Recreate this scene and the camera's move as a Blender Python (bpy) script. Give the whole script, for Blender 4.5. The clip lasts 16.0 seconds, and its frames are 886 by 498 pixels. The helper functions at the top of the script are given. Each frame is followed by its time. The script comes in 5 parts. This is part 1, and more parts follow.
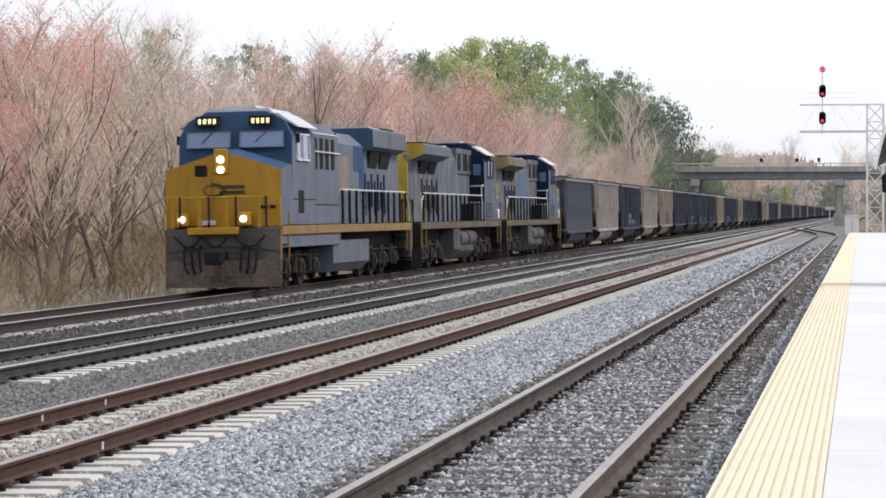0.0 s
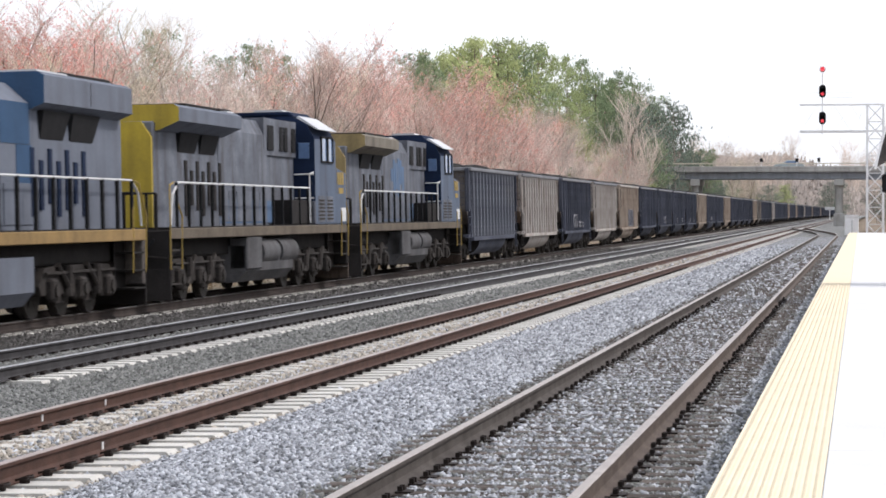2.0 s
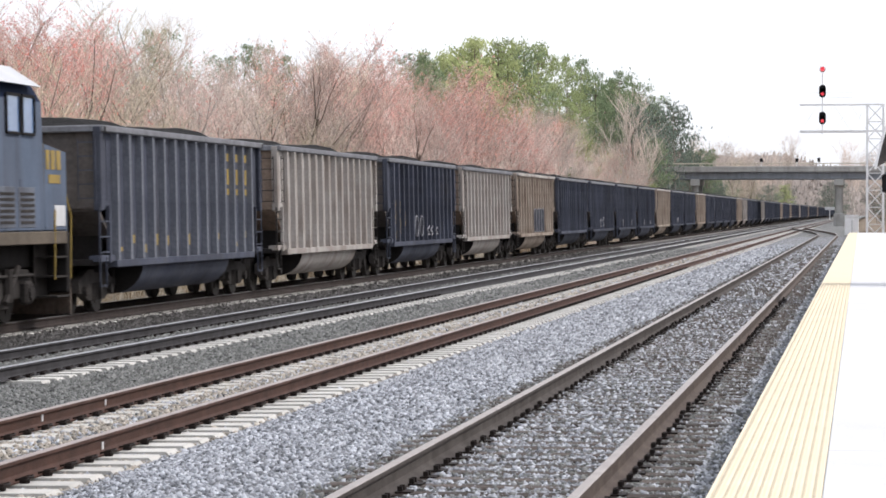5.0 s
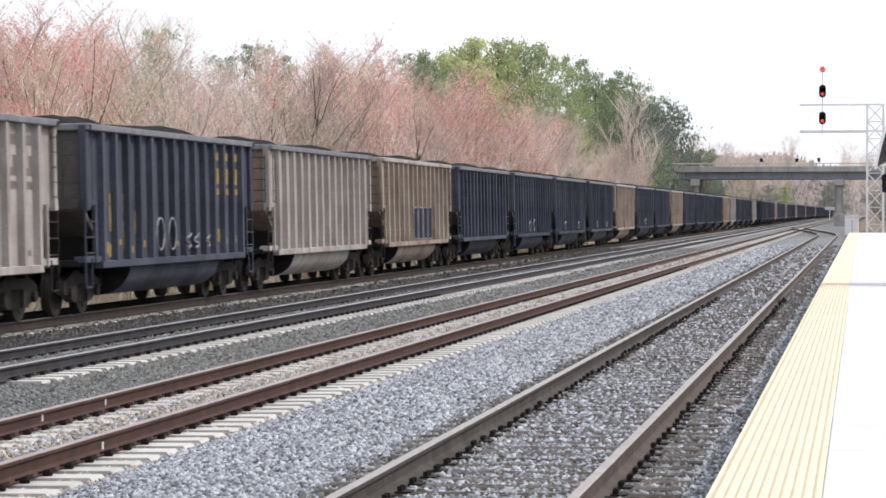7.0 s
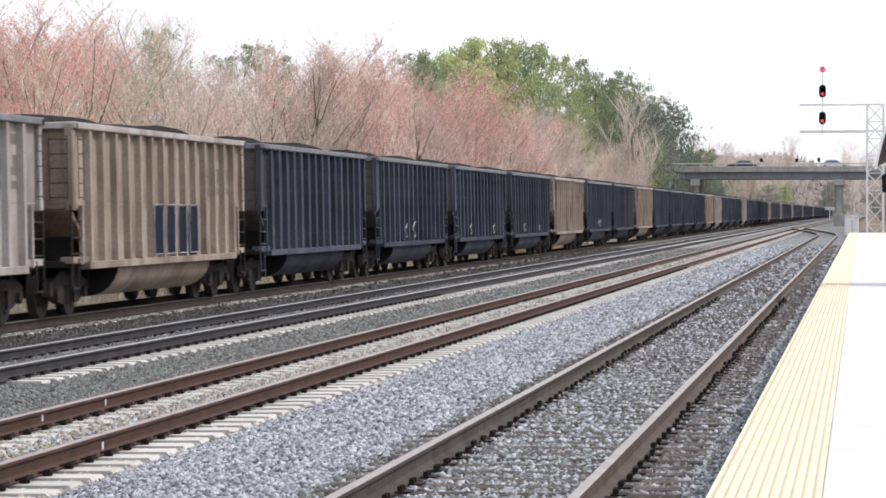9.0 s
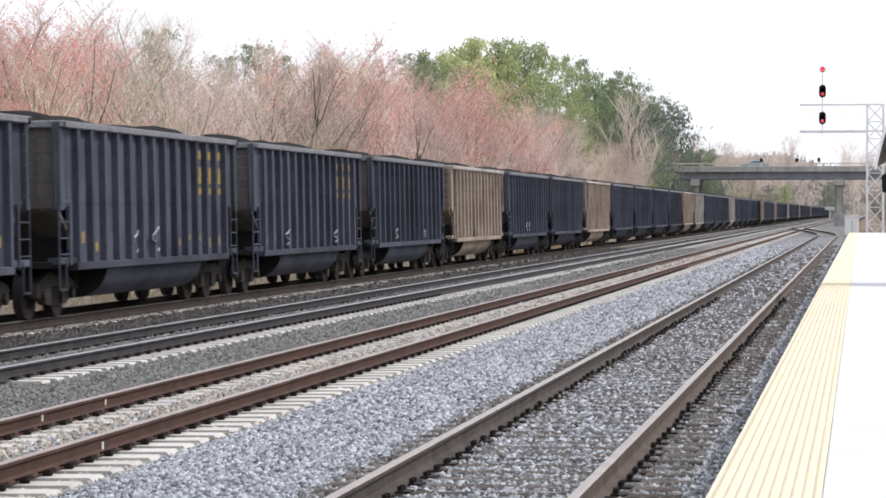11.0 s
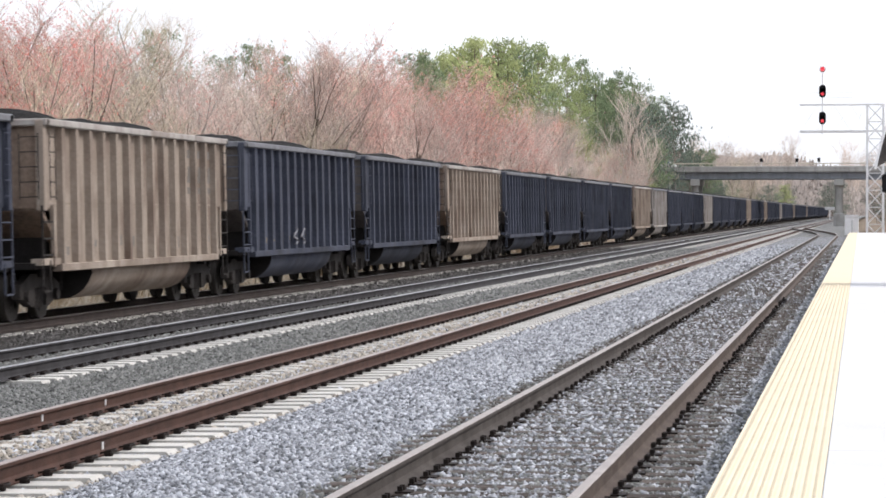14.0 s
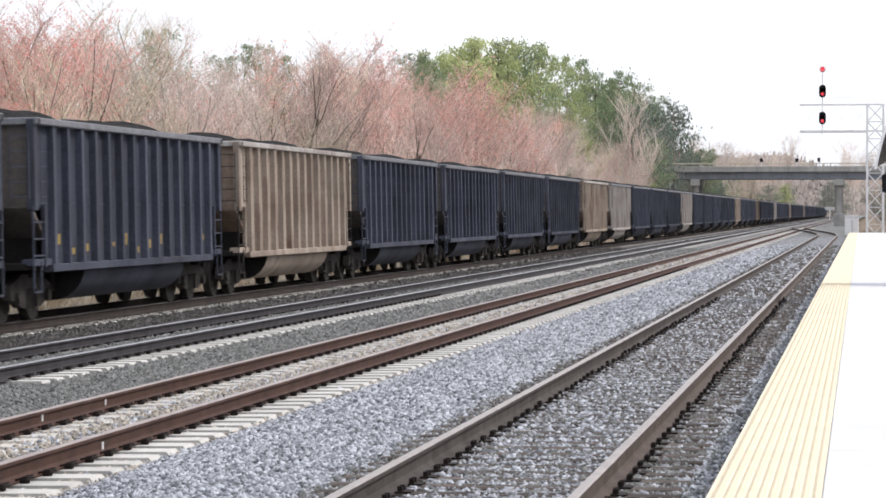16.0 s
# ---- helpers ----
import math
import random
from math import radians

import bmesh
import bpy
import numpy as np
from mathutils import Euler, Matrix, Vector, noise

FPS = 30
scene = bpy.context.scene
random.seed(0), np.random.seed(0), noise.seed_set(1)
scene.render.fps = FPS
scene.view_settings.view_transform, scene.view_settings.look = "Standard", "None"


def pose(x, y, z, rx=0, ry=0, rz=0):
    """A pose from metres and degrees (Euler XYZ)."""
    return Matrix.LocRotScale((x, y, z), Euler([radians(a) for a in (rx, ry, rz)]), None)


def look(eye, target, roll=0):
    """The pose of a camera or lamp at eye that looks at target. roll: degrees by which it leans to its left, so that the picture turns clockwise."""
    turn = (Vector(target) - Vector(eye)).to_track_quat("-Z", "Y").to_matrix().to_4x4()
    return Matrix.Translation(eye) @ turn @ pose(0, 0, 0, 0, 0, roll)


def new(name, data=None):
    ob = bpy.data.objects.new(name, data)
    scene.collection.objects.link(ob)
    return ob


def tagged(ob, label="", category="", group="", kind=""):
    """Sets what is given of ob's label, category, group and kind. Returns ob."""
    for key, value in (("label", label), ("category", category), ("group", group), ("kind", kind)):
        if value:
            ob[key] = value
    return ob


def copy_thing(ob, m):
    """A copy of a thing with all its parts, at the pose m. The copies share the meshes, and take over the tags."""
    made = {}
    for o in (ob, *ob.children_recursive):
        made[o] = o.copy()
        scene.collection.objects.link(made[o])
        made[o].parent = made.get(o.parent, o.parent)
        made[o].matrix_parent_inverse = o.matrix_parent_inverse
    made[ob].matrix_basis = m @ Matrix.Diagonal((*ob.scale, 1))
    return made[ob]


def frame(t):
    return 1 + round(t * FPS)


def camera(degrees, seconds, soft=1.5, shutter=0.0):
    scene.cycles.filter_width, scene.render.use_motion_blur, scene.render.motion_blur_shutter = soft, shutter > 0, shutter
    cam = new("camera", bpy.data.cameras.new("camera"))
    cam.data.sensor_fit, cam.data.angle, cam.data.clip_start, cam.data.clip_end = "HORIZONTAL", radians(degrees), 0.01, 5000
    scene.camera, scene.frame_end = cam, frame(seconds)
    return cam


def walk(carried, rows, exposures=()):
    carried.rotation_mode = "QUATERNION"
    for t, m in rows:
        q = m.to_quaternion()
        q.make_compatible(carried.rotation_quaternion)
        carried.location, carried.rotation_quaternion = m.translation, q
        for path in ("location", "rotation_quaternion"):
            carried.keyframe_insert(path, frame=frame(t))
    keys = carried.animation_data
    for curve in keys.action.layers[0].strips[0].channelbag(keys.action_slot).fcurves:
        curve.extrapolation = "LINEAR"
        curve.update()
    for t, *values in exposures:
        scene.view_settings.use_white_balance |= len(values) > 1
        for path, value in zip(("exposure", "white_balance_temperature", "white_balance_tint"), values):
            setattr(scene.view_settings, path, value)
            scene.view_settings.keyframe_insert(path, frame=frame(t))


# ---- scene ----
# camera on a tripod at the platform, long lens
cam = camera(18.48, 16.0, soft=1.72, shutter=0.25)
EYE = pose(0, 0, 1.791, 90 - 0.7756, 0, 8.7095)
walk(cam, [(0.0, EYE), (16.0, EYE)], exposures=[(0.0, -0.1, 6450, 12.5), (0.6, 0.0, 6450, 12.5), (2.0, 0.04, 6450, 12.5), (16.0, 0.04, 6450, 12.5)])

# bright, thinly overcast sky with a veiled sun
world = bpy.data.worlds.new("world")
scene.world = world
world.use_nodes = True
wn, wl = world.node_tree.nodes, world.node_tree.links
sky = wn.new("ShaderNodeTexSky")
sky.sky_type, sky.sun_disc = "NISHITA", False
sky.sun_elevation, sky.sun_rotation = radians(48), radians(77)
sky.dust_density, sky.air_density = 4.0, 1.0
veil = wn.new("ShaderNodeBackground")
veil.inputs["Color"].default_value = (0.955, 0.985, 1.03, 1)
veil.inputs["Strength"].default_value = 1.02
wn["Background"].inputs["Strength"].default_value = 0.04
wl.new(sky.outputs[0], wn["Background"].inputs["Color"])
both = wn.new("ShaderNodeAddShader")
wl.new(wn["Background"].outputs[0], both.inputs[0])
wl.new(veil.outputs[0], both.inputs[1])
wl.new(both.outputs[0], wn["World Output"].inputs["Surface"])

sun = new("sun", bpy.data.lights.new("sun", "SUN"))
sun.data.energy, sun.data.angle, sun.data.color = 2.1, radians(7), (1.0, 0.96, 0.91)
sun.matrix_world = look((38, 9, 44), (0, 0, 0))
# ---- materials ----
def mat(name, a, b=None, scale=3.0, fine=40.0, rough=0.7, metal=0.0, bump=0.15, vary=0.0, streak=0.0, streak_col=(0.05, 0.04, 0.035),
        spec=0.5, blot=0.0, blot_col=(0.10, 0.07, 0.055), space="Object"):
    """Two noise scales mix the colours a and b; vary shifts the value from object to object or island to island; streak runs dirt down walls; blot lays broad stains that differ from piece to piece."""
    m = bpy.data.materials.new(name)
    m.use_nodes = True
    n, l = m.node_tree.nodes, m.node_tree.links
    bs = n["Principled BSDF"]
    co = n.new("ShaderNodeTexCoord")
    b = b or tuple(c * 0.7 for c in a)
    n1, n2 = n.new("ShaderNodeTexNoise"), n.new("ShaderNodeTexNoise")
    for k, s in ((n1, scale), (n2, fine)):
        k.inputs["Scale"].default_value = s
        k.inputs["Detail"].default_value = 4
        l.new(co.outputs[space], k.inputs["Vector"])
    mx = n.new("ShaderNodeMix")
    mx.data_type = "RGBA"
    mx.inputs[6].default_value, mx.inputs[7].default_value = (*a, 1), (*b, 1)
    add = n.new("ShaderNodeMath")
    add.operation = "MULTIPLY_ADD"
    l.new(n1.outputs[0], add.inputs[0])
    add.inputs[1].default_value = 0.6
    half = n.new("ShaderNodeMath")
    half.operation = "MULTIPLY"
    half.inputs[1].default_value = 0.4
    l.new(n2.outputs[0], half.inputs[0])
    l.new(half.outputs[0], add.inputs[2])
    ramp = n.new("ShaderNodeMapRange")
    ramp.inputs[1].default_value, ramp.inputs[2].default_value = 0.35, 0.65
    l.new(add.outputs[0], ramp.inputs[0])
    l.new(ramp.outputs[0], mx.inputs[0])
    col = mx.outputs[2]
    if streak:
        mp = n.new("ShaderNodeMapping")
        mp.inputs["Scale"].default_value = (2.3, 2.3, 0.3)
        l.new(co.outputs[space], mp.inputs[0])
        n3 = n.new("ShaderNodeTexNoise")
        n3.inputs["Scale"].default_value, n3.inputs["Detail"].default_value = 1.0, 5
        l.new(mp.outputs[0], n3.inputs["Vector"])
        r3 = n.new("ShaderNodeMapRange")
        r3.inputs[1].default_value, r3.inputs[2].default_value = 0.45, 0.75
        r3.inputs[4].default_value = streak
        l.new(n3.outputs[0], r3.inputs[0])
        m3 = n.new("ShaderNodeMix")
        m3.data_type = "RGBA"
        m3.inputs[7].default_value = (*streak_col, 1)
        l.new(r3.outputs[0], m3.inputs[0])
        l.new(col, m3.inputs[6])
        col = m3.outputs[2]
    if blot:
        info = n.new("ShaderNodeObjectInfo")
        shift = n.new("ShaderNodeVectorMath")
        shift.operation = "MULTIPLY_ADD"
        l.new(info.outputs["Random"], shift.inputs[0])
        shift.inputs[1].default_value = (40, 60, 0)
        l.new(co.outputs[space], shift.inputs[2])
        n4 = n.new("ShaderNodeTexNoise")
        n4.inputs["Scale"].default_value, n4.inputs["Detail"].default_value = 0.7, 6
        l.new(shift.outputs[0], n4.inputs["Vector"])
        r4 = n.new("ShaderNodeMapRange")
        r4.inputs[1].default_value, r4.inputs[2].default_value, r4.inputs[4].default_value = 0.46, 0.72, blot
        l.new(n4.outputs[0], r4.inputs[0])
        m4 = n.new("ShaderNodeMix")
        m4.data_type = "RGBA"
        m4.inputs[7].default_value = (*blot_col, 1)
        l.new(r4.outputs[0], m4.inputs[0])
        l.new(col, m4.inputs[6])
        col = m4.outputs[2]
    if vary:
        hs = n.new("ShaderNodeHueSaturation")
        src = n.new("ShaderNodeNewGeometry") if vary < 0 else n.new("ShaderNodeObjectInfo")
        rv = n.new("ShaderNodeMapRange")
        rv.inputs[3].default_value, rv.inputs[4].default_value = 1 - abs(vary), 1 + abs(vary)
        l.new(src.outputs["Random Per Island" if vary < 0 else "Random"], rv.inputs[0])
        l.new(rv.outputs[0], hs.inputs["Value"])
        l.new(col, hs.inputs["Color"])
        col = hs.outputs[0]
    l.new(col, bs.inputs["Base Color"])
    bs.inputs["Roughness"].default_value, bs.inputs["Metallic"].default_value = rough, metal
    bs.inputs["Specular IOR Level"].default_value = spec
    if bump:
        bp = n.new("ShaderNodeBump")
        bp.inputs["Strength"].default_value, bp.inputs["Distance"].default_value = bump, 0.02
        l.new(n2.outputs[0], bp.inputs["Height"])
        l.new(bp.outputs[0], bs.inputs["Normal"])
    return m


def glow(name, col, strength):
    m = mat(name, col, col, rough=0.3, bump=0)
    bs = m.node_tree.nodes["Principled BSDF"]
    bs.inputs["Emission Color"].default_value = (*col, 1)
    bs.inputs["Emission Strength"].default_value = strength
    return m


def gravel(name, dark, light, scale):
    """Crushed stone: cells of differing grey with deep gaps between."""
    m = bpy.data.materials.new(name)
    m.use_nodes = True
    n, l = m.node_tree.nodes, m.node_tree.links
    bs = n["Principled BSDF"]
    co = n.new("ShaderNodeTexCoord")
    v = n.new("ShaderNodeTexVoronoi")
    v.inputs["Scale"].default_value = scale
    l.new(co.outputs["Object"], v.inputs["Vector"])
    big = n.new("ShaderNodeTexNoise")
    big.inputs["Scale"].default_value, big.inputs["Detail"].default_value = 0.6, 5
    l.new(co.outputs["Object"], big.inputs["Vector"])
    sep = n.new("ShaderNodeSeparateColor")
    l.new(v.outputs["Color"], sep.inputs[0])
    mx = n.new("ShaderNodeMix")
    mx.data_type = "RGBA"
    mx.inputs[6].default_value, mx.inputs[7].default_value = (*dark, 1), (*light, 1)
    l.new(sep.outputs[0], mx.inputs[0])
    hs = n.new("ShaderNodeHueSaturation")
    rg = n.new("ShaderNodeMapRange")
    rg.inputs[1].default_value, rg.inputs[2].default_value, rg.inputs[3].default_value, rg.inputs[4].default_value = 0.3, 0.7, 0.8, 1.2
    l.new(big.outputs[0], rg.inputs[0])
    l.new(rg.outputs[0], hs.inputs["Value"])
    l.new(mx.outputs[2], hs.inputs["Color"])
    l.new(hs.outputs[0], bs.inputs["Base Color"])
    inv = n.new("ShaderNodeMath")
    inv.operation = "SUBTRACT"
    inv.inputs[0].default_value = 1.0
    l.new(v.outputs["Distance"], inv.inputs[1])
    bp = n.new("ShaderNodeBump")
    bp.inputs["Strength"].default_value, bp.inputs["Distance"].default_value = 1.0, 0.05
    l.new(inv.outputs[0], bp.inputs["Height"])
    l.new(bp.outputs[0], bs.inputs["Normal"])
    bs.inputs["Roughness"].default_value = 0.9
    return m


BALLAST = gravel("ballast_bed", (0.11, 0.114, 0.122), (0.37, 0.38, 0.40), 24)
BALLAST_OLD = gravel("ballast_old", (0.095, 0.096, 0.094), (0.29, 0.293, 0.287), 26)
# darker bed: shade under and beside the train is put into its colour
BALLAST_SHADE = gravel("ballast_shaded", (0.05, 0.047, 0.045), (0.16, 0.153, 0.147), 26)
STONE = mat("crushed_stone", (0.43, 0.447, 0.48), (0.215, 0.225, 0.248), 9, 60, 0.9, vary=-0.65, bump=0.3, spec=0.12)
STONE_OLD = mat("weathered_stone", (0.215, 0.22, 0.212), (0.11, 0.112, 0.11), 9, 60, 0.9, vary=-0.5, bump=0.3, spec=0.12)
# stones to match, darkened for the train's shade
STONE_SHADE = mat("shaded_stone", (0.1, 0.096, 0.093), (0.046, 0.044, 0.043), 9, 60, 0.9, vary=-0.5, bump=0.3, spec=0.12)
STONE_TAN = mat("tan_stone", (0.42, 0.385, 0.335), (0.27, 0.24, 0.20), 9, 60, 0.9, vary=-0.4, bump=0.3, spec=0.12)
EARTH = mat("leaf_litter_earth", (0.25, 0.2, 0.15), (0.15, 0.118, 0.088), 0.5, 9, 0.95, bump=0.6, spec=0.12)
GRASS = mat("dry_grass", (0.42, 0.38, 0.31), (0.24, 0.21, 0.165), 2, 12, 0.95, vary=-0.4, bump=0, spec=0.12)
RAIL_RUST = mat("rusty_rail_steel", (0.105, 0.058, 0.045), (0.055, 0.032, 0.026), 3, 50, 0.65, 0.2, bump=0.2, spec=0.12)
RAIL_DARK = mat("dark_rail_steel", (0.115, 0.102, 0.095), (0.062, 0.054, 0.05), 3, 50, 0.85, 0.3, bump=0.15, spec=0.12)
RAIL_BLACK = mat("greasy_rail_steel", (0.075, 0.073, 0.077), (0.042, 0.04, 0.042), 3, 50, 0.85, 0.3, bump=0.15, spec=0.12)
SIDING_HEAD = mat("dull_rail_head", (0.40, 0.355, 0.33), (0.28, 0.24, 0.22), 3, 80, 0.45, 0.5, bump=0.05)
RAIL_TAN = mat("brown_siding_rail", (0.135, 0.108, 0.094), (0.08, 0.063, 0.055), 3, 50, 0.8, 0.1, bump=0.15, spec=0.12)
RAIL_HEAD = mat("polished_rail_head", (0.62, 0.62, 0.63), (0.42, 0.41, 0.42), 3, 80, 0.28, 0.85, bump=0.03)
HEAD_RUST = mat("lightly_rusted_rail_head", (0.40, 0.33, 0.30), (0.26, 0.20, 0.18), 3, 80, 0.4, 0.6, bump=0.05)
TIE_WOOD = mat("creosoted_tie", (0.125, 0.105, 0.095), (0.045, 0.038, 0.034), 4, 70, 0.9, vary=0.35, bump=0.5, spec=0.12)
TIE_CONC = mat("concrete_tie", (0.55, 0.54, 0.515), (0.41, 0.395, 0.365), 2.5, 60, 0.85, vary=0.10, bump=0.15, spec=0.12)
CLIP = mat("clip_steel", (0.035, 0.027, 0.024), (0.02, 0.016, 0.015), 10, 60, 0.7, 0.3, spec=0.12)
PLAT = mat("platform_concrete", (0.66, 0.66, 0.67), (0.56, 0.565, 0.58), 0.7, 30, 0.85, vary=0.05, bump=0.06)
TACTILE = mat("tactile_yellow", (0.76, 0.675, 0.52), (0.69, 0.605, 0.455), 1.5, 40, 0.7, vary=0.06, bump=0.05)
CONC = mat("bridge_concrete", (0.46, 0.455, 0.44), (0.33, 0.325, 0.31), 0.6, 8, 0.9, streak=0.5, streak_col=(0.2, 0.18, 0.16))
STEEL_GREY = mat("painted_girder", (0.27, 0.29, 0.33), (0.2, 0.215, 0.24), 0.6, 8, 0.6, streak=0.3)
GALV = mat("galvanised_steel", (0.86, 0.86, 0.87), (0.74, 0.74, 0.75), 3, 30, 0.5, 0.1)
BARRIER = mat("yellow_guardrail", (0.60, 0.55, 0.44), (0.46, 0.42, 0.34), 1, 9, 0.8)
BLACK = mat("black_paint", (0.02, 0.02, 0.022), (0.012, 0.012, 0.013), 3, 40, 0.85, spec=0.12)
SIGNAL_RED = glow("signal_red", (0.80, 0.05, 0.07), 0.45)
HEADLIGHT = glow("headlight", (1.0, 0.97, 0.90), 4.0)
BOARD = glow("lit_number", (1.0, 0.88, 0.45), 1.0)
# the blue of the reflected sky is put into the base colour
GLASS = mat("cab_glass", (0.12, 0.20, 0.36), (0.09, 0.15, 0.28), 2, 10, 0.06, 0.0, bump=0, spec=1.0)
L_YELLOW = mat("loco_yellow", (0.44, 0.245, 0.034), (0.35, 0.19, 0.028), 1.5, 20, 0.85, bump=0.03, streak=0.25, spec=0.12)
L_YELLOW2 = mat("faded_yellow", (0.46, 0.345, 0.05), (0.35, 0.265, 0.05), 1.5, 20, 0.85, bump=0.03, streak=0.4, spec=0.12)
L_BLUE = mat("loco_blue", (0.044, 0.088, 0.165), (0.034, 0.069, 0.13), 1.5, 20, 0.85, bump=0.03, streak=0.15, spec=0.12)
L_NAVY = mat("dark_navy_cab", (0.013, 0.023, 0.055), (0.009, 0.016, 0.038), 1.5, 20, 0.85, bump=0.03, spec=0.12)
L_GREY = mat("loco_grey", (0.152, 0.17, 0.211), (0.12, 0.135, 0.168), 1.2, 20, 0.85, bump=0.03, streak=0.3, spec=0.12, blot=0.35, blot_col=(0.1, 0.11, 0.135))
L_GREY2 = mat("weathered_grey", (0.19, 0.208, 0.247), (0.098, 0.107, 0.13), 1.4, 14, 0.85, bump=0.04, streak=0.65, spec=0.12, blot=0.7, blot_col=(0.07, 0.075, 0.09))
# pale roof tops; its whiteness also stands for sun glare on the cab roof
L_ROOF = mat("pale_roof_and_glare", (0.52, 0.53, 0.55), (0.42, 0.43, 0.45), 1.4, 14, 0.5, bump=0.03)
L_RUST = mat("heat_faded_paint", (0.27, 0.19, 0.155), (0.17, 0.165, 0.18), 2.4, 14, 0.7, streak=0.5, spec=0.12)
L_TAN = mat("tan_wing", (0.205, 0.185, 0.155), (0.145, 0.132, 0.112), 1.4, 14, 0.85, streak=0.5, spec=0.12)
SILL = mat("sill_stripe", (0.29, 0.195, 0.085), (0.2, 0.135, 0.065), 1.2, 14, 0.85, streak=0.3, spec=0.12)
# grime of the underframe parts; also the painted shade on the tub ends
DARK = mat("grime_and_shade", (0.028, 0.0255, 0.025), (0.015, 0.0135, 0.0135), 2, 25, 0.8, bump=0.2, spec=0.12)
TRUCK = mat("dusty_truck_steel", (0.054, 0.048, 0.045), (0.02, 0.018, 0.0175), 3, 25, 0.8, bump=0.25, spec=0.12)
TANK = mat("fuel_tank_grey", (0.115, 0.115, 0.122), (0.058, 0.058, 0.062), 1.2, 15, 0.85, streak=0.4, spec=0.12)
RAILING = mat("white_handrail", (0.62, 0.63, 0.64), (0.5, 0.5, 0.5), 4, 30, 0.5)
WHEEL = mat("wheel_steel", (0.055, 0.049, 0.046), (0.03, 0.027, 0.024), 5, 30, 0.6, 0.4, spec=0.12)
H_DARK = mat("black_hopper_paint", (0.085, 0.094, 0.126), (0.046, 0.051, 0.072), 1.1, 16, 0.85, bump=0.05, streak=0.55, streak_col=(0.085, 0.087, 0.098), vary=0.25, spec=0.12, blot=0.6, blot_col=(0.03, 0.03, 0.034))
H_TAN = mat("tan_hopper_paint", (0.43, 0.368, 0.312), (0.29, 0.242, 0.2), 1.1, 16, 0.85, bump=0.05, streak=0.6, streak_col=(0.14, 0.10, 0.08), vary=0.08, spec=0.12, blot=0.75, blot_col=(0.13, 0.085, 0.065))
H_LIGHT = mat("pale_hopper_paint", (0.46, 0.435, 0.415), (0.34, 0.315, 0.295), 1.1, 16, 0.85, bump=0.05, streak=0.6, streak_col=(0.15, 0.12, 0.10), spec=0.12, blot=0.7, blot_col=(0.19, 0.145, 0.12))
# paler than the panels: dust plus sunlight on the ribs, put into the colour
H_BLUE = mat("sunlit_dusty_rib", (0.2, 0.212, 0.245), (0.115, 0.123, 0.147), 1.1, 16, 0.85, bump=0.05, streak=0.6, streak_col=(0.07, 0.072, 0.085), spec=0.12)
H_RUST = mat("rusty_car_end", (0.31, 0.235, 0.185), (0.11, 0.078, 0.06), 1.1, 12, 0.8, bump=0.1, streak=0.5, spec=0.12)
CHORD = mat("bare_top_chord", (0.235, 0.24, 0.26), (0.145, 0.148, 0.162), 2, 16, 0.85, streak=0.2, spec=0.12)
COAL = mat("coal", (0.016, 0.015, 0.015), (0.008, 0.0075, 0.0075), 6, 40, 0.85, bump=1.0, spec=0.12)
MARK_Y = mat("yellow_stencil", (0.36, 0.255, 0.075), (0.24, 0.175, 0.06), 3, 20, 0.6, spec=0.1)
MARK_G = mat("grey_stencil", (0.17, 0.15, 0.135), (0.13, 0.115, 0.10), 3, 20, 0.6)
SPRAY_W = mat("white_spray", (0.36, 0.36, 0.38), (0.16, 0.16, 0.18), 3, 12, 0.6, spec=0.1)
SPRAY_B = mat("navy_spray", (0.014, 0.018, 0.035), (0.01, 0.012, 0.024), 3, 12, 0.6, spec=0.05)
BARK = mat("grey_bark", (0.62, 0.55, 0.49), (0.42, 0.36, 0.32), 2, 20, 0.9, bump=0.3, vary=0.25, spec=0.12)
BARK_D = mat("brown_bark", (0.25, 0.20, 0.17), (0.12, 0.092, 0.078), 2, 20, 0.9, bump=0.3, vary=0.35, spec=0.12)
TWIG_R = mat("red_twigs", (0.72, 0.55, 0.485), (0.55, 0.41, 0.36), 0.6, 6, 0.9, bump=0, vary=0.35, spec=0.12)
TWIG_O = mat("olive_grey_twigs", (0.68, 0.6, 0.47), (0.5, 0.44, 0.34), 0.6, 6, 0.9, bump=0, vary=0.25, spec=0.12)
TWIG_G = mat("grey_twigs", (0.8, 0.7, 0.63), (0.62, 0.53, 0.47), 0.6, 6, 0.9, bump=0, vary=0.25, spec=0.12)
TWIG_M = mat("maple_twigs", (0.78, 0.59, 0.52), (0.58, 0.42, 0.37), 0.6, 6, 0.9, bump=0, vary=0.3, spec=0.12)
BUD = mat("red_buds", (0.7, 0.23, 0.18), (0.54, 0.175, 0.14), 0.6, 6, 0.9, bump=0, vary=0.2, spec=0.12)
BUD_M = mat("maple_buds", (0.76, 0.4, 0.33), (0.6, 0.3, 0.24), 0.6, 6, 0.9, bump=0, vary=0.2, spec=0.12)
BUD_P = mat("pale_buds", (0.74, 0.56, 0.46), (0.60, 0.44, 0.36), 0.6, 6, 0.9, bump=0, vary=0.2, spec=0.12)
NEEDLE = mat("pine_needles", (0.30, 0.35, 0.16), (0.19, 0.23, 0.11), 0.35, 3, 0.9, bump=0, vary=-0.22, spec=0.12)
NEEDLE_L = mat("yellow_green_needles", (0.38, 0.42, 0.19), (0.25, 0.29, 0.125), 0.35, 3, 0.9, bump=0, vary=-0.22, spec=0.12)
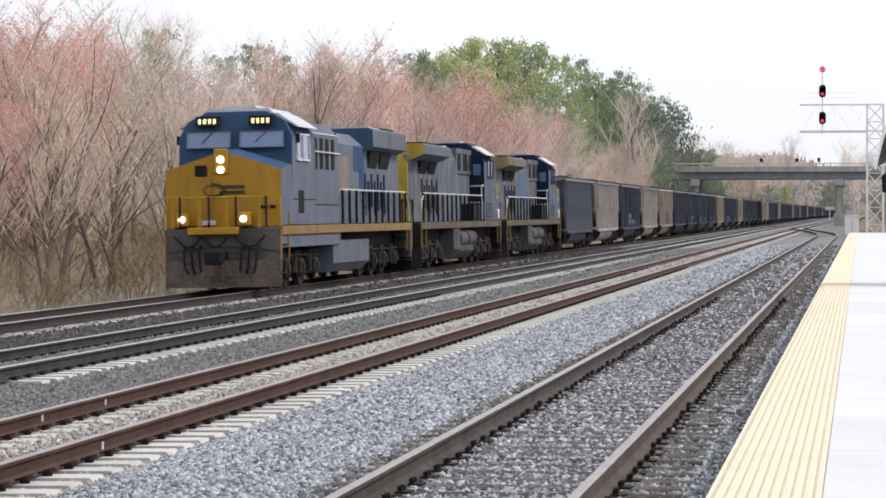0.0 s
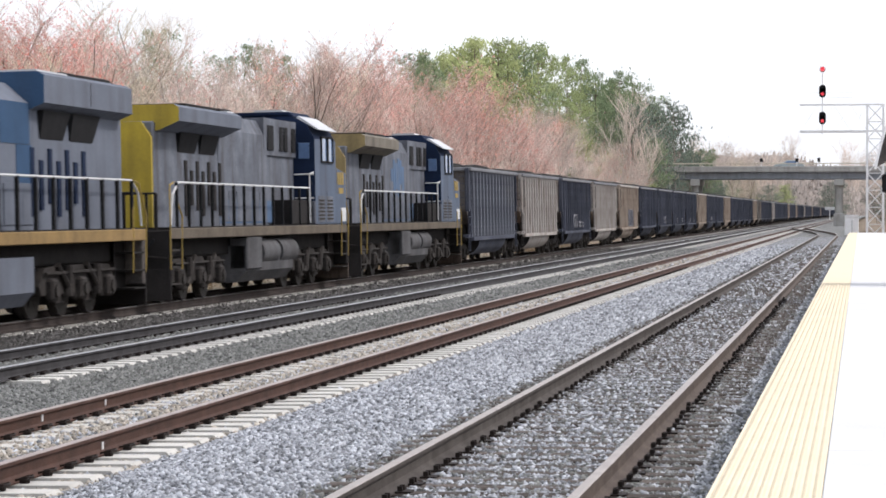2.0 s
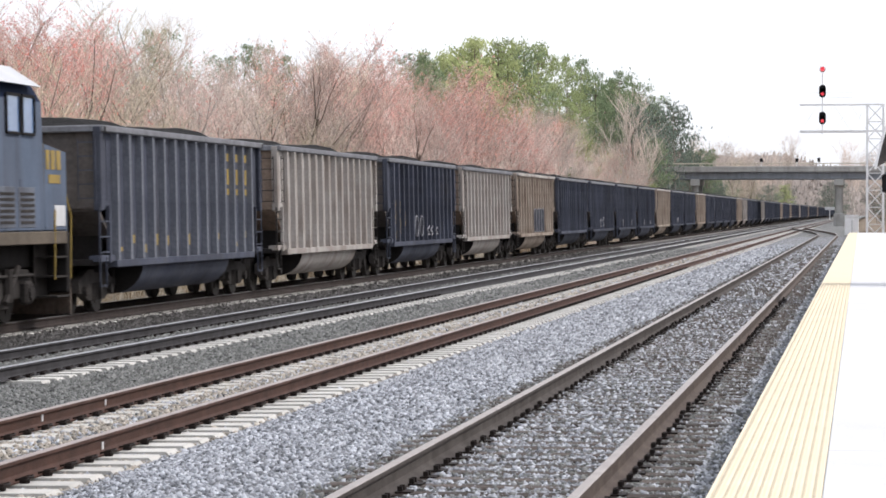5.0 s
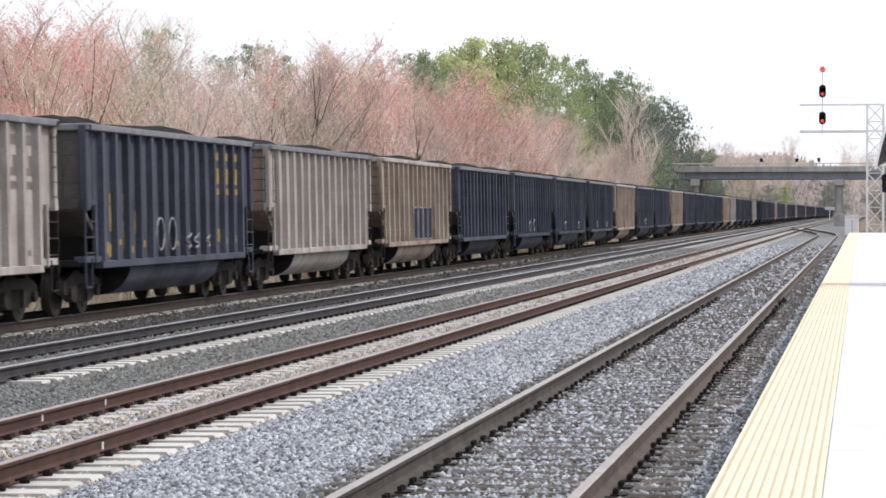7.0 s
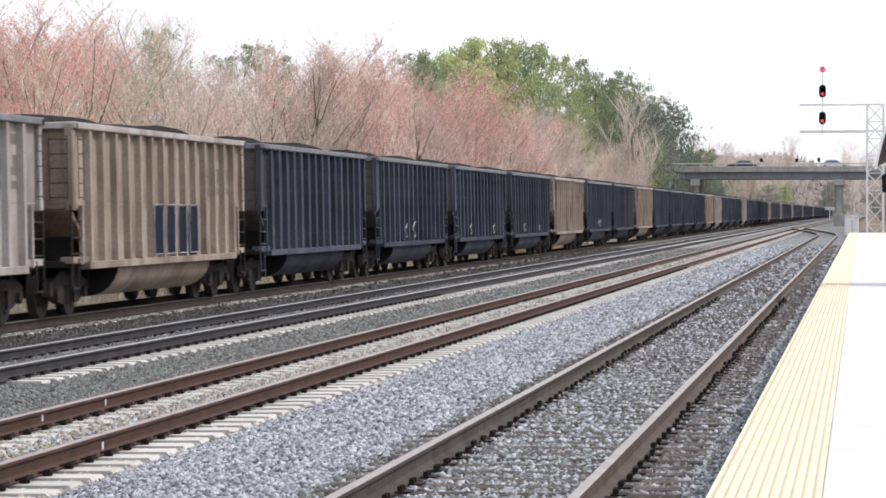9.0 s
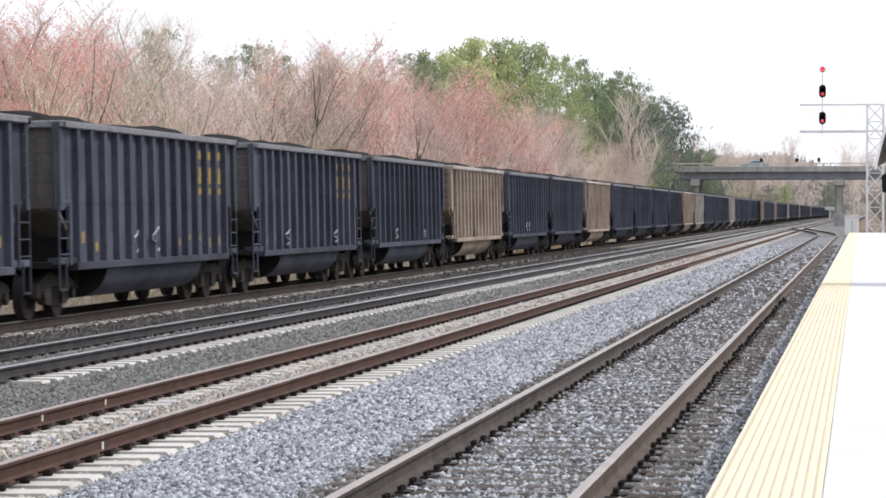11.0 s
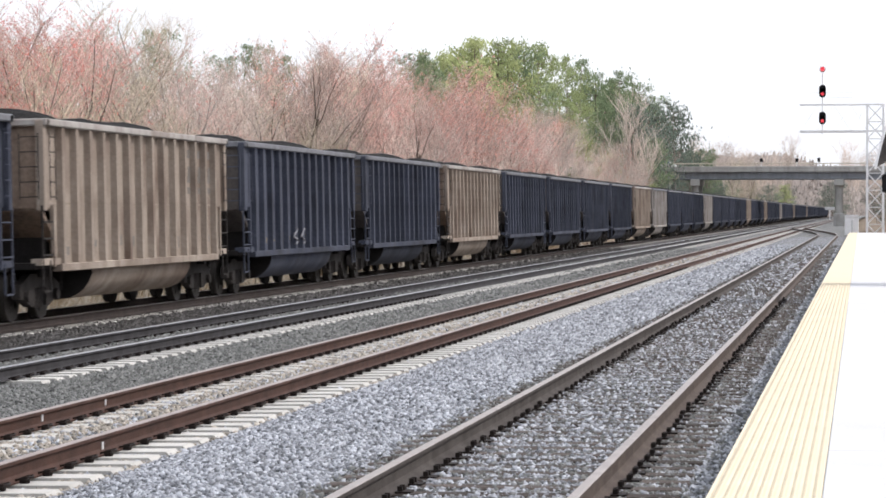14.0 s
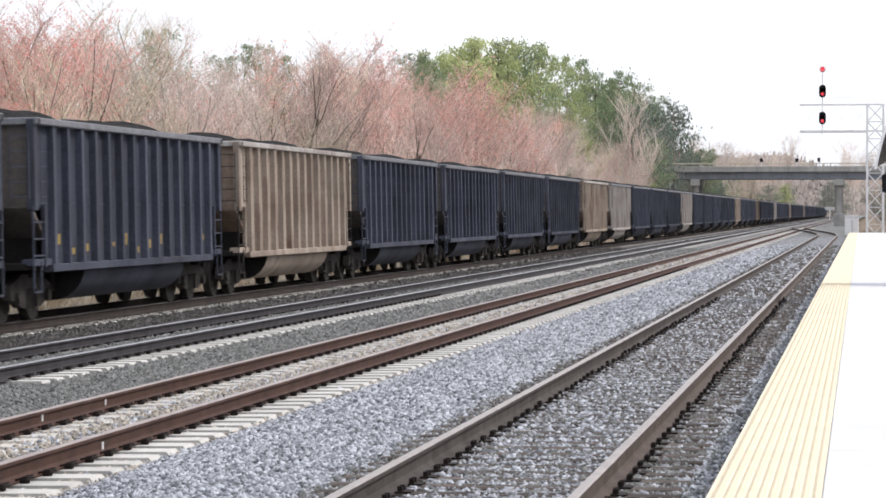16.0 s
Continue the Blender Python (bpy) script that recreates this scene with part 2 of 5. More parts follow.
NEEDLE_M = mat("mid_green_needles", (0.21, 0.27, 0.15), (0.13, 0.17, 0.095), 0.35, 3, 0.9, bump=0, vary=-0.22, spec=0.12)
NEEDLE_D = mat("dark_needles", (0.15, 0.185, 0.145), (0.09, 0.115, 0.095), 0.35, 3, 0.9, bump=0, vary=-0.22, spec=0.12)
SHRUB = mat("dry_brush", (0.37, 0.285, 0.18), (0.23, 0.175, 0.11), 0.6, 6, 0.9, bump=0, vary=0.25, spec=0.12)
FAR_WOOD = mat("far_bare_woodland", (0.42, 0.37, 0.34), (0.3, 0.265, 0.24), 0.03, 0.3, 0.95, bump=0.5, spec=0.05)
L_FADED = mat("faded_blue_paint", (0.075, 0.14, 0.26), (0.11, 0.15, 0.215), 1.6, 9, 0.85, bump=0.03, streak=0.5, streak_col=(0.24, 0.26, 0.30), spec=0.12)
L_NOSE = mat("blue_grey_nose", (0.12, 0.15, 0.208), (0.092, 0.118, 0.165), 1.5, 14, 0.85, bump=0.03, streak=0.4, spec=0.12, blot=0.4, blot_col=(0.1, 0.11, 0.14))
L_OLIVE = mat("dingy_yellow_end", (0.33, 0.255, 0.12), (0.23, 0.18, 0.095), 1.5, 14, 0.85, bump=0.03, streak=0.5, spec=0.12)
SILL2 = mat("grimy_sill", (0.15, 0.125, 0.098), (0.095, 0.08, 0.065), 1.2, 14, 0.85, streak=0.4, spec=0.12)
CAR_W = mat("white_car_paint", (0.75, 0.75, 0.75), (0.70, 0.70, 0.70), 2, 20, 0.3, bump=0)
CAR_D = mat("dark_car_paint", (0.05, 0.055, 0.065), (0.04, 0.045, 0.05), 2, 20, 0.3, bump=0)
CAR_S = mat("silver_blue_car_paint", (0.42, 0.48, 0.50), (0.36, 0.42, 0.44), 2, 20, 0.3, 0.3, bump=0)
ASPHALT = mat("bridge_asphalt", (0.08, 0.08, 0.08), (0.05, 0.05, 0.05), 1, 20, 0.9)
DOME = mat("worn_dome_yellow", (0.77, 0.68, 0.52), (0.72, 0.63, 0.475), 1.5, 40, 0.8, bump=0, spec=0.2)
RAIL_BROWN = mat("dark_brown_rail_steel", (0.062, 0.05, 0.046), (0.035, 0.028, 0.026), 3, 50, 0.8, 0.1, bump=0.15, spec=0.12)
PLOW = mat("dusty_plow", (0.16, 0.125, 0.105), (0.06, 0.048, 0.042), 1.5, 12, 0.9, bump=0.1, spec=0.1)
END_D = mat("dusty_black_end", (0.15, 0.132, 0.123), (0.06, 0.056, 0.056), 1.1, 12, 0.9, bump=0.1, streak=0.5, spec=0.1)
TACTILE_FAR = mat("tactile_yellow_strip", (0.76, 0.655, 0.485), (0.7, 0.6, 0.44), 1.5, 40, 0.8, bump=0, spec=0.2)
EMBLEM = mat("faded_dark_emblem", (0.055, 0.045, 0.04), (0.07, 0.05, 0.03), 4, 20, 0.8, bump=0, spec=0.1)
# ---- mesh building ----
class Geo:
    """Collects verts and faces for one mesh."""

    def __init__(self):
        self.v, self.f, self.s = [], [], []

    def add(self, verts, faces, slot=0):
        o = len(self.v)
        self.v.extend(verts)
        self.f.extend(tuple(i + o for i in f) for f in faces)
        self.s.extend([slot] * len(faces))
        return self

    def box(self, x0, x1, y0, y1, z0, z1, bev=0.0, slot=0):
        if not bev:
            vs = [(x, y, z) for z in (z0, z1) for y in (y0, y1) for x in (x0, x1)]
            return self.add(vs, [(0, 2, 3, 1), (4, 5, 7, 6), (0, 1, 5, 4), (2, 6, 7, 3), (0, 4, 6, 2), (1, 3, 7, 5)], slot)
        bm = bmesh.new()
        bmesh.ops.create_cube(bm, size=1, matrix=Matrix.Translation(((x0 + x1) / 2, (y0 + y1) / 2, (z0 + z1) / 2)) @ Matrix.Diagonal((x1 - x0, y1 - y0, z1 - z0, 1)))
        bmesh.ops.bevel(bm, geom=bm.edges[:], offset=bev, segments=1, affect="EDGES")
        bm.verts.index_update()
        self.add([tuple(v.co) for v in bm.verts], [tuple(v.index for v in f.verts) for f in bm.faces], slot)
        bm.free()
        return self

    def prism(self, poly, axis, a, b, slot=0):
        """Extrudes a polygon along an axis from a to b; the polygon's pairs are the other two coordinates in x, y, z order."""
        n = len(poly)
        put = {"x": lambda p, w: (w, p[0], p[1]), "y": lambda p, w: (p[0], w, p[1]), "z": lambda p, w: (p[0], p[1], w)}[axis]
        vs = [put(p, a) for p in poly] + [put(p, b) for p in poly]
        fs = [tuple(range(n)), tuple(range(2 * n - 1, n - 1, -1))] + [(i, i + n, (i + 1) % n + n, (i + 1) % n) for i in range(n)]
        return self.add(vs, fs, slot)

    def tube(self, pts, r, n=6, slot=0, r1=None):
        pts = [Vector(p) for p in pts]
        r1 = r if r1 is None else r1
        rings = []
        for i, p in enumerate(pts):
            d = (pts[min(i + 1, len(pts) - 1)] - pts[max(i - 1, 0)]).normalized()
            a = d.orthogonal().normalized()
            if i and a.dot(prev) < 0:
                a = -a
            if i:
                a = (prev - d * prev.dot(d)).normalized()
            prev = a
            c, q = d.cross(a), r + (r1 - r) * i / max(1, len(pts) - 1)
            rings.append([tuple(p + q * (a * math.cos(6.28318 * k / n) + c * math.sin(6.28318 * k / n))) for k in range(n)])
        vs = [v for ring in rings for v in ring]
        fs = [(i * n + k, i * n + (k + 1) % n, (i + 1) * n + (k + 1) % n, (i + 1) * n + k) for i in range(len(pts) - 1) for k in range(n)]
        fs += [tuple(range(n - 1, -1, -1)), tuple(range((len(pts) - 1) * n, len(pts) * n))]
        return self.add(vs, fs, slot)

    def mesh(self, name, *mats, smooth=False):
        me = bpy.data.meshes.new(name)
        me.from_pydata(self.v, [], self.f)
        for m in mats:
            me.materials.append(m)
        if len(mats) > 1:
            me.polygons.foreach_set("material_index", self.s)
        bm = bmesh.new()
        bm.from_mesh(me)
        bmesh.ops.recalc_face_normals(bm, faces=bm.faces)
        bm.to_mesh(me)
        bm.free()
        if smooth:
            me.shade_smooth()
            me.set_sharp_from_angle(angle=radians(40))
        return me


def part(name, geo, mats, parent, label="", at=None, smooth=False):
    """Links a mesh as one part under a thing or under a part."""
    me = geo if isinstance(geo, bpy.types.Mesh) else geo.mesh(name, *(mats if isinstance(mats, tuple) else (mats,)), smooth=smooth)
    ob = new(name, me)
    ob.parent = parent
    if at is not None:
        ob.matrix_basis = at
    if label:
        ob["label"] = label
    return ob


def thing(name, label, category, group="", kind="", at=None, data=None):
    ob = tagged(new(name, data), label, category, group, kind)
    if at is not None:
        ob.matrix_basis = at
    return ob


def fast_mesh(name, verts, tris, *mats):
    """A mesh of triangles straight from arrays."""
    me = bpy.data.meshes.new(name)
    me.vertices.add(len(verts))
    me.vertices.foreach_set("co", np.asarray(verts, np.float32).ravel())
    me.loops.add(len(tris) * 3)
    me.loops.foreach_set("vertex_index", np.asarray(tris, np.int32).ravel())
    me.polygons.add(len(tris))
    me.polygons.foreach_set("loop_start", np.arange(0, len(tris) * 3, 3, dtype=np.int32))
    for m in mats:
        me.materials.append(m)
    me.update(calc_edges=True)
    return me


# ---- plan: x across, y along the line, z up from the siding's rail top ----
TRACK_X = (-2.54, -7.415, -11.69, -15.95)
TRACK_Z = (0.0, -0.19, -0.22, -0.215)
CANT = 0.0196
GAUGE = 0.755
TIE_TOP = -0.185
CURVE_Y, CURVE_K = 430.0, 5.0e-6


def bend(y):
    """Sideways run of the main line past the bridge."""
    return CURVE_K * max(0.0, y - CURVE_Y) ** 2


def siding(y):
    """Sideways run of the siding, which joins the main line ahead of the bridge."""
    s = min(max((y - 214) / 125, 0), 1)
    return (TRACK_X[1] - TRACK_X[0]) * s * s * (3 - 2 * s)


def bed_z(x):
    """Height of the ballast across the line."""
    pts = ((-24, -1.15), (-19.6, -1.1), (-18.1, -0.52), (-17.4, -0.435), (-14.5, -0.40), (-13.8, -0.46), (-13.1, -0.42), (-11.05, -0.405), (-10.85, -0.425), (-10.35, -0.43), (-9.5, -0.46),
           (-8.8, -0.43), (-6.78, -0.385), (-6.55, -0.402), (-6.05, -0.402), (-5.8, -0.36), (-4.8, -0.20), (-3.95, -0.205), (-3.4, -0.205), (-3.15, -0.202), (-1.93, -0.202), (-1.68, -0.205), (-1.1, -0.212), (-0.9, -0.25))
    for (xa, za), (xb, zb) in zip(pts, pts[1:]):
        if x <= xb:
            return za + (zb - za) * max(0, (x - xa) / (xb - xa))
    return pts[-1][1]


# ---- ground ----
def ground():
    g = Geo()
    xs = [-1800, -600, -200, -100, -70, -55, -45, -36, -30, -24, -22, -19.0, -10, 0, 7, 13, 24, 34, 200, 1800]
    # the rise past x = 13 is an unseen bank, added to block low sky
    zs = [30, 22, 17, 13, 9.2, 5.8, 3.6, 1.6, 0.3, -0.9, -1.1, -1.12, -1.12, -1.0, -0.9, -0.6, 6.5, 9.5, 13, 20]
    ys = [-300, -40, 10, 30, 60, 90, 130, 180, 240, 320, 420, 560, 800, 1300, 4000]
    rnd = random.Random(3)
    vs = [(x, y, z + (rnd.uniform(-0.12, 0.12) if x < -21 or x > 7 else 0)) for y in ys for x, z in zip(xs, zs)]
    n = len(xs)
    g.add(vs, [(j * n + i, j * n + i + 1, (j + 1) * n + i + 1, (j + 1) * n + i) for j in range(len(ys) - 1) for i in range(n - 1)])
    thing("ground", "brown leaf-littered earth beside the railway line", "ground", kind="structure", data=g.mesh("ground", EARTH))
    b = Geo()
    xs = [-20.2, -19.6, -18.1, -17.4, -14.5, -13.8, -13.1, -11.05, -10.85, -10.35, -9.5, -8.8, -6.78, -6.55, -6.05, -5.8, -5.3, -4.8, -3.95, -3.4, -3.15, -1.93, -1.68, -1.1, -0.87]
    ys = [-40 + 20 * i for i in range(80)]
    n = len(xs)
    b.add([(x + bend(y), y, bed_z(x)) for y in ys for x in xs],
          [(j * n + i, j * n + i + 1, (j + 1) * n + i + 1, (j + 1) * n + i) for j in range(len(ys) - 1) for i in range(n - 1)])
    b.s = [2 if -18.0 < xs[k % (n - 1)] < -13.0 else 0 if xs[k % (n - 1)] < -18 else 1 if xs[k % (n - 1)] < -6.05 or ys[k // (n - 1)] >= 220 else 0 for k in range(len(b.f))]
    thing("ballast_bed", "grey crushed-stone ballast under the railway tracks", "ballast", kind="structure", data=b.mesh("ballast_bed", BALLAST, BALLAST_OLD, BALLAST_SHADE))


def rail_mesh(name, x, run, y0, y1, side, head, z, step=400):
    ys = [y0]
    while ys[-1] < y1:
        fine = run is siding and 190 < ys[-1] < 345 or run is bend and ys[-1] > CURVE_Y - 1
        ys.append(min(y1, ys[-1] + (8 if fine else min(step, 200 - ys[-1] if run is siding and ys[-1] < 190 else CURVE_Y - ys[-1] if run is bend and ys[-1] < CURVE_Y - 1 else step))))
    prof = [(-0.076, -0.18), (0.076, -0.18), (0.076, -0.168), (0.02, -0.15), (0.009, -0.13), (0.009, -0.05), (0.036, -0.036), (0.037, -0.008), (0.028, 0.0),
            (-0.028, 0.0), (-0.037, -0.008), (-0.036, -0.036), (-0.009, -0.05), (-0.009, -0.13), (-0.02, -0.15), (-0.076, -0.168)]
    n, g = len(prof), Geo()
    g.add([(x + run(y) + a, y, z + c) for y in ys for a, c in prof],
          [(j * n + i, j * n + (i + 1) % n, (j + 1) * n + (i + 1) % n, (j + 1) * n + i) for j in range(len(ys) - 1) for i in range(n)])
    g.s = [1 if k % n in (7, 8, 9) else 0 for k in range(len(g.f))]
    return g.mesh(name, side, head)


def track(i, side, head, wood, y0, y1, label):
    run = siding if i == 0 else bend
    tr = thing("railway_track", label, "railway track", group="parallel railway tracks", kind="structure")
    cant = 0 if i == 0 else CANT
    for s in (-1, 1):
        part("rail", rail_mesh("rail", TRACK_X[i] + s * GAUGE, run, y0, y1, RAIL_TAN if i == 0 and s > 0 else side, head, TRACK_Z[i] + s * GAUGE * cant), None, tr, "long steel running rail")
    pitch, half, wide = (0.54, 1.30, 0.115) if wood else (0.61, 1.30, 0.175)
    # one tie, and its fastenings, shared by all
    g = Geo()
    if wood:
        g.box(-half, half, -wide, wide, -0.36, TIE_TOP + 0.004, 0.012)
    else:
        g.prism([(-half, -0.40), (half, -0.40), (half, -0.22), (half - 0.03, -0.19), (0.42, TIE_TOP), (0.25, -0.21), (-0.25, -0.21), (-0.42, TIE_TOP), (-half + 0.03, -0.19), (-half, -0.22)],
                "y", -wide, wide)
    tie_me = g.mesh("tie", TIE_WOOD if wood else TIE_CONC)
    k = Geo()
    for s in (-1, 1):
        for e in (-1, 1):
            cx = s * GAUGE + e * 0.105
            if wood:
                k.box(cx - 0.05, cx + 0.075 * (1 if e > 0 else 0.7), -0.09, 0.09, TIE_TOP, TIE_TOP + 0.018)
                for q in (-0.055, 0.05):
                    k.box(cx - 0.022, cx + 0.014, q - 0.016, q + 0.016, TIE_TOP, TIE_TOP + 0.055)
            else:
                k.box(cx - 0.03, cx + 0.04, -0.035, 0.035, TIE_TOP - 0.01, TIE_TOP + 0.04, 0.012)
                k.tube([(cx - 0.05, -0.075, TIE_TOP + 0.03), (cx + 0.05, -0.085, TIE_TOP + 0.05), (cx + 0.07, 0.0, TIE_TOP + 0.045), (cx + 0.05, 0.085, TIE_TOP + 0.05), (cx - 0.05, 0.075, TIE_TOP + 0.03)], 0.012, 4)
    clip_me = k.mesh("fastening", CLIP)
    rnd = random.Random(i)
    start = (14, 19, 34, 44)[i]
    count = (270, 280, 150, 130)[i]
    for j in range(count):
        y = start + j * pitch
        if y > y1:
            break
        m = pose(TRACK_X[i] + run(y) + rnd.uniform(-0.03, 0.03) * wood, y + rnd.uniform(-0.03, 0.03) * wood, TRACK_Z[i], 0, -math.degrees(cant), rnd.uniform(-1.2, 1.2) * wood)
        tie = part("tie", tie_me, None, tr, at=m)
        if j < (90, 140, 60, 0)[i]:
            part("fastening", clip_me, None, tie, at=pose(0, 0, 0))
    rest = Geo()
    y = start + count * pitch
    while i and y < min(y1, 430):
        rest.box(TRACK_X[i] + run(y) - half, TRACK_X[i] + run(y) + half, y - wide, y + wide, TRACK_Z[i] - 0.36, TRACK_Z[i] + TIE_TOP)
        y += pitch
    if i:
        ob = part("far_ties", rest, TIE_CONC, tr)
        ob["kind"] = "stuff"
    if i == 1:
        # small white paint dabs on the rail webs
        for x, y in ((TRACK_X[1] + GAUGE + 0.012, 23.42), (TRACK_X[1] - GAUGE + 0.012, 26.53), (TRACK_X[1] - GAUGE + 0.012, 28.86)):
            part("paint_dab", Geo().box(x - 0.004, x + 0.004, y - 0.02, y + 0.035, TRACK_Z[1] - 0.13, TRACK_Z[1] - 0.06), RAILING, tr, "white paint dab")


def stones():
    """Loose crushed stone over the nearer ballast, joined, in three shades."""
    rng = np.random.default_rng(5)
    zone = []
    for ya, yb, dens, size in ((14.5, 24, 560, 0.026), (24, 34, 420, 0.028), (34, 46, 250, 0.033), (46, 64, 110, 0.041), (64, 95, 36, 0.052), (95, 165, 14, 0.075)):
        xl = -yb * 0.325
        n = int((yb - ya) * (-0.9 - max(xl, -19)) * dens)
        x = rng.uniform(max(xl, -19), -0.93, n)
        y = rng.uniform(ya, yb, n)
        keep = x > -y * 0.328
        zone.append((x[keep], y[keep], np.full(keep.sum(), size)))
    x, y, size = (np.concatenate(c) for c in zip(*zone))
    z = np.array([bed_z(a) for a in x])
    # keep ties and rails mostly clear
    ok = np.ones(len(x), bool)
    for i, (pitch, wide) in enumerate(((0.54, 0.10), (0.61, 0.13), (0.61, 0.13), (0.61, 0.13))):
        start = (14, 19, 34, 44)[i]
        on = (abs(x - TRACK_X[i]) < 1.29) & (abs((y - start + pitch / 2) % pitch - pitch / 2) < wide)
        cover = rng.random(len(x)) < (np.where(x < TRACK_X[i] + 0.68, 0.36, 0.03) if i else np.where(abs(x - TRACK_X[0]) < 0.60, 0.42, 0.16))
        ok &= ~on | cover
        for s in (-1, 1):
            ok &= abs(x - TRACK_X[i] - s * GAUGE) > 0.10
    tan = (abs(x - TRACK_X[1]) < 1.33) & (rng.random(len(x)) < 0.75)
    old = (x < TRACK_X[1] - 0.7) & ~tan | (x > -3.9) & (rng.random(len(x)) < np.where(abs(abs(x - TRACK_X[0]) - 0.95) < 0.28, 0.75, 0.35))
    for name, mask, m, label in (("ballast_stones", ok & ~tan & ~old, STONE, "clean blue-grey crushed stone ballast"), ("ballast_stones", ok & old & (x < -12.95) & (x > -17.6), STONE_SHADE, "sooty dark stone round the freight track"), ("ballast_stones", ok & old & ((x >= -12.95) | (x <= -17.6)), STONE_OLD, "weathered grey crushed stone ballast"),
                                 ("ballast_stones", ok & tan & ~old, STONE_TAN, "dusty tan crushed stone between the ties")):
        for far in (False, True):
            stone_mesh(name, np.stack([x, y, z], 1)[mask & ((y > 33) == far)], size[mask & ((y > 33) == far)], m, label, rng, far)


def stone_mesh(name, c, size, m, label, rng, far):
    """Angular stones: six-cornered near by, four-cornered far off."""
    base = np.array([(1, 0, 0), (-1, 0, 0), (0, 1, 0), (0, -1, 0), (0, 0, 1), (0, 0, -1)], float)
    tri = np.array([(0, 2, 4), (2, 1, 4), (1, 3, 4), (3, 0, 4), (2, 0, 5), (1, 2, 5), (3, 1, 5), (0, 3, 5)])
    if far:
        base = np.array([(1, 0, -0.5), (-0.6, 0.9, -0.5), (-0.6, -0.9, -0.5), (0, 0, 0.9)])
        tri = np.array([(0, 1, 3), (1, 2, 3), (2, 0, 3)])
    q = len(base)
    k = len(c)
    sc = size * rng.uniform(0.6, 1.35, k)
    v = base[None] * rng.uniform(0.6, 1.35, (k, q, 1)) + rng.uniform(-0.25, 0.25, (k, q, 3))
    a, b2 = rng.uniform(0, 6.28, k), rng.uniform(-0.8, 0.8, k)
    ca, sa, cb, sb = np.cos(a), np.sin(a), np.cos(b2), np.sin(b2)
    v = v * np.array([1.2, 1.0, 0.88])
    vx, vz = v[..., 0] * cb[:, None] - v[..., 2] * sb[:, None], v[..., 0] * sb[:, None] + v[..., 2] * cb[:, None]
    v = np.stack([vx * ca[:, None] - v[..., 1] * sa[:, None], vx * sa[:, None] + v[..., 1] * ca[:, None], vz], 2)
    v = v * sc[:, None, None] + c[:, None, :] + np.array([0, 0, 0.006])
    thing(name, label, "gravel", kind="stuff", data=fast_mesh(name, v.reshape(-1, 3), (tri[None] + q * np.arange(k)[:, None, None]).reshape(-1, 3), m))


# ---- platform ----
def platform():
    pf = thing("platform", "pale concrete station platform with a yellow tactile edge", "platform", kind="structure")
    x0, z, y1 = -0.868, 0.204, 216.0
    part("platform_wall", Geo().box(x0 + 0.04, 7.0, -20, y1, -1.2, z - 0.10), CONC, pf)
    slab = Geo().box(0.0, 6.2, 0.006, 3.042, -0.1, 0.0, 0.008).mesh("slab", PLAT)
    tile = Geo().box(0, 0.61, 0.002, 1.217, -0.1, 0.0, 0.004).mesh("tactile_tile", TACTILE)
    tile2 = Geo().box(0, 0.61, 0.004, 6.09, -0.1, 0.0).mesh("tactile_tile", TACTILE_FAR)
    edge = Geo().box(0.022, 0.045, 0.006, 6.09, -0.1, 0.0).mesh("edge_strip", DOME)
    d = Geo()
    for a in range(10):
        for b in range(20):
            cx, cy, n = 0.031 + a * 0.061, 0.031 + b * 0.061, 4
            ring = [(cx + r * math.cos(k * 1.5708), cy + r * math.sin(k * 1.5708), h) for r, h in ((0.024, 0.0), (0.016, 0.009)) for k in range(n)]
            d.add(ring, [(k, (k + 1) % n, (k + 1) % n + n, k + n) for k in range(n)] + [tuple(range(n, 2 * n))])
    dome = d.mesh("domes", DOME)
    y = -12.18
    while y < y1 - 3:
        part("slab", slab, None, pf, at=pose(x0 + 0.66, y, z))
        y += 3.048
    y = -12.18
    while y < y1 - 6:
        part("edge_strip", edge, None, pf, at=pose(x0, y, z))
        if y < 60:
            for k in range(5):
                t = part("tactile_tile", tile, None, pf, at=pose(x0 + 0.047, y + 1.218 * k, z))
                if y > 9 and y < 56:
                    part("domes", dome, None, t, at=pose(0, 0, 0))
        else:
            part("tactile_tile", tile2, None, pf, at=pose(x0 + 0.047, y, z))
        y += 6.096


# ---- cars on the bridge ----
CARS = []


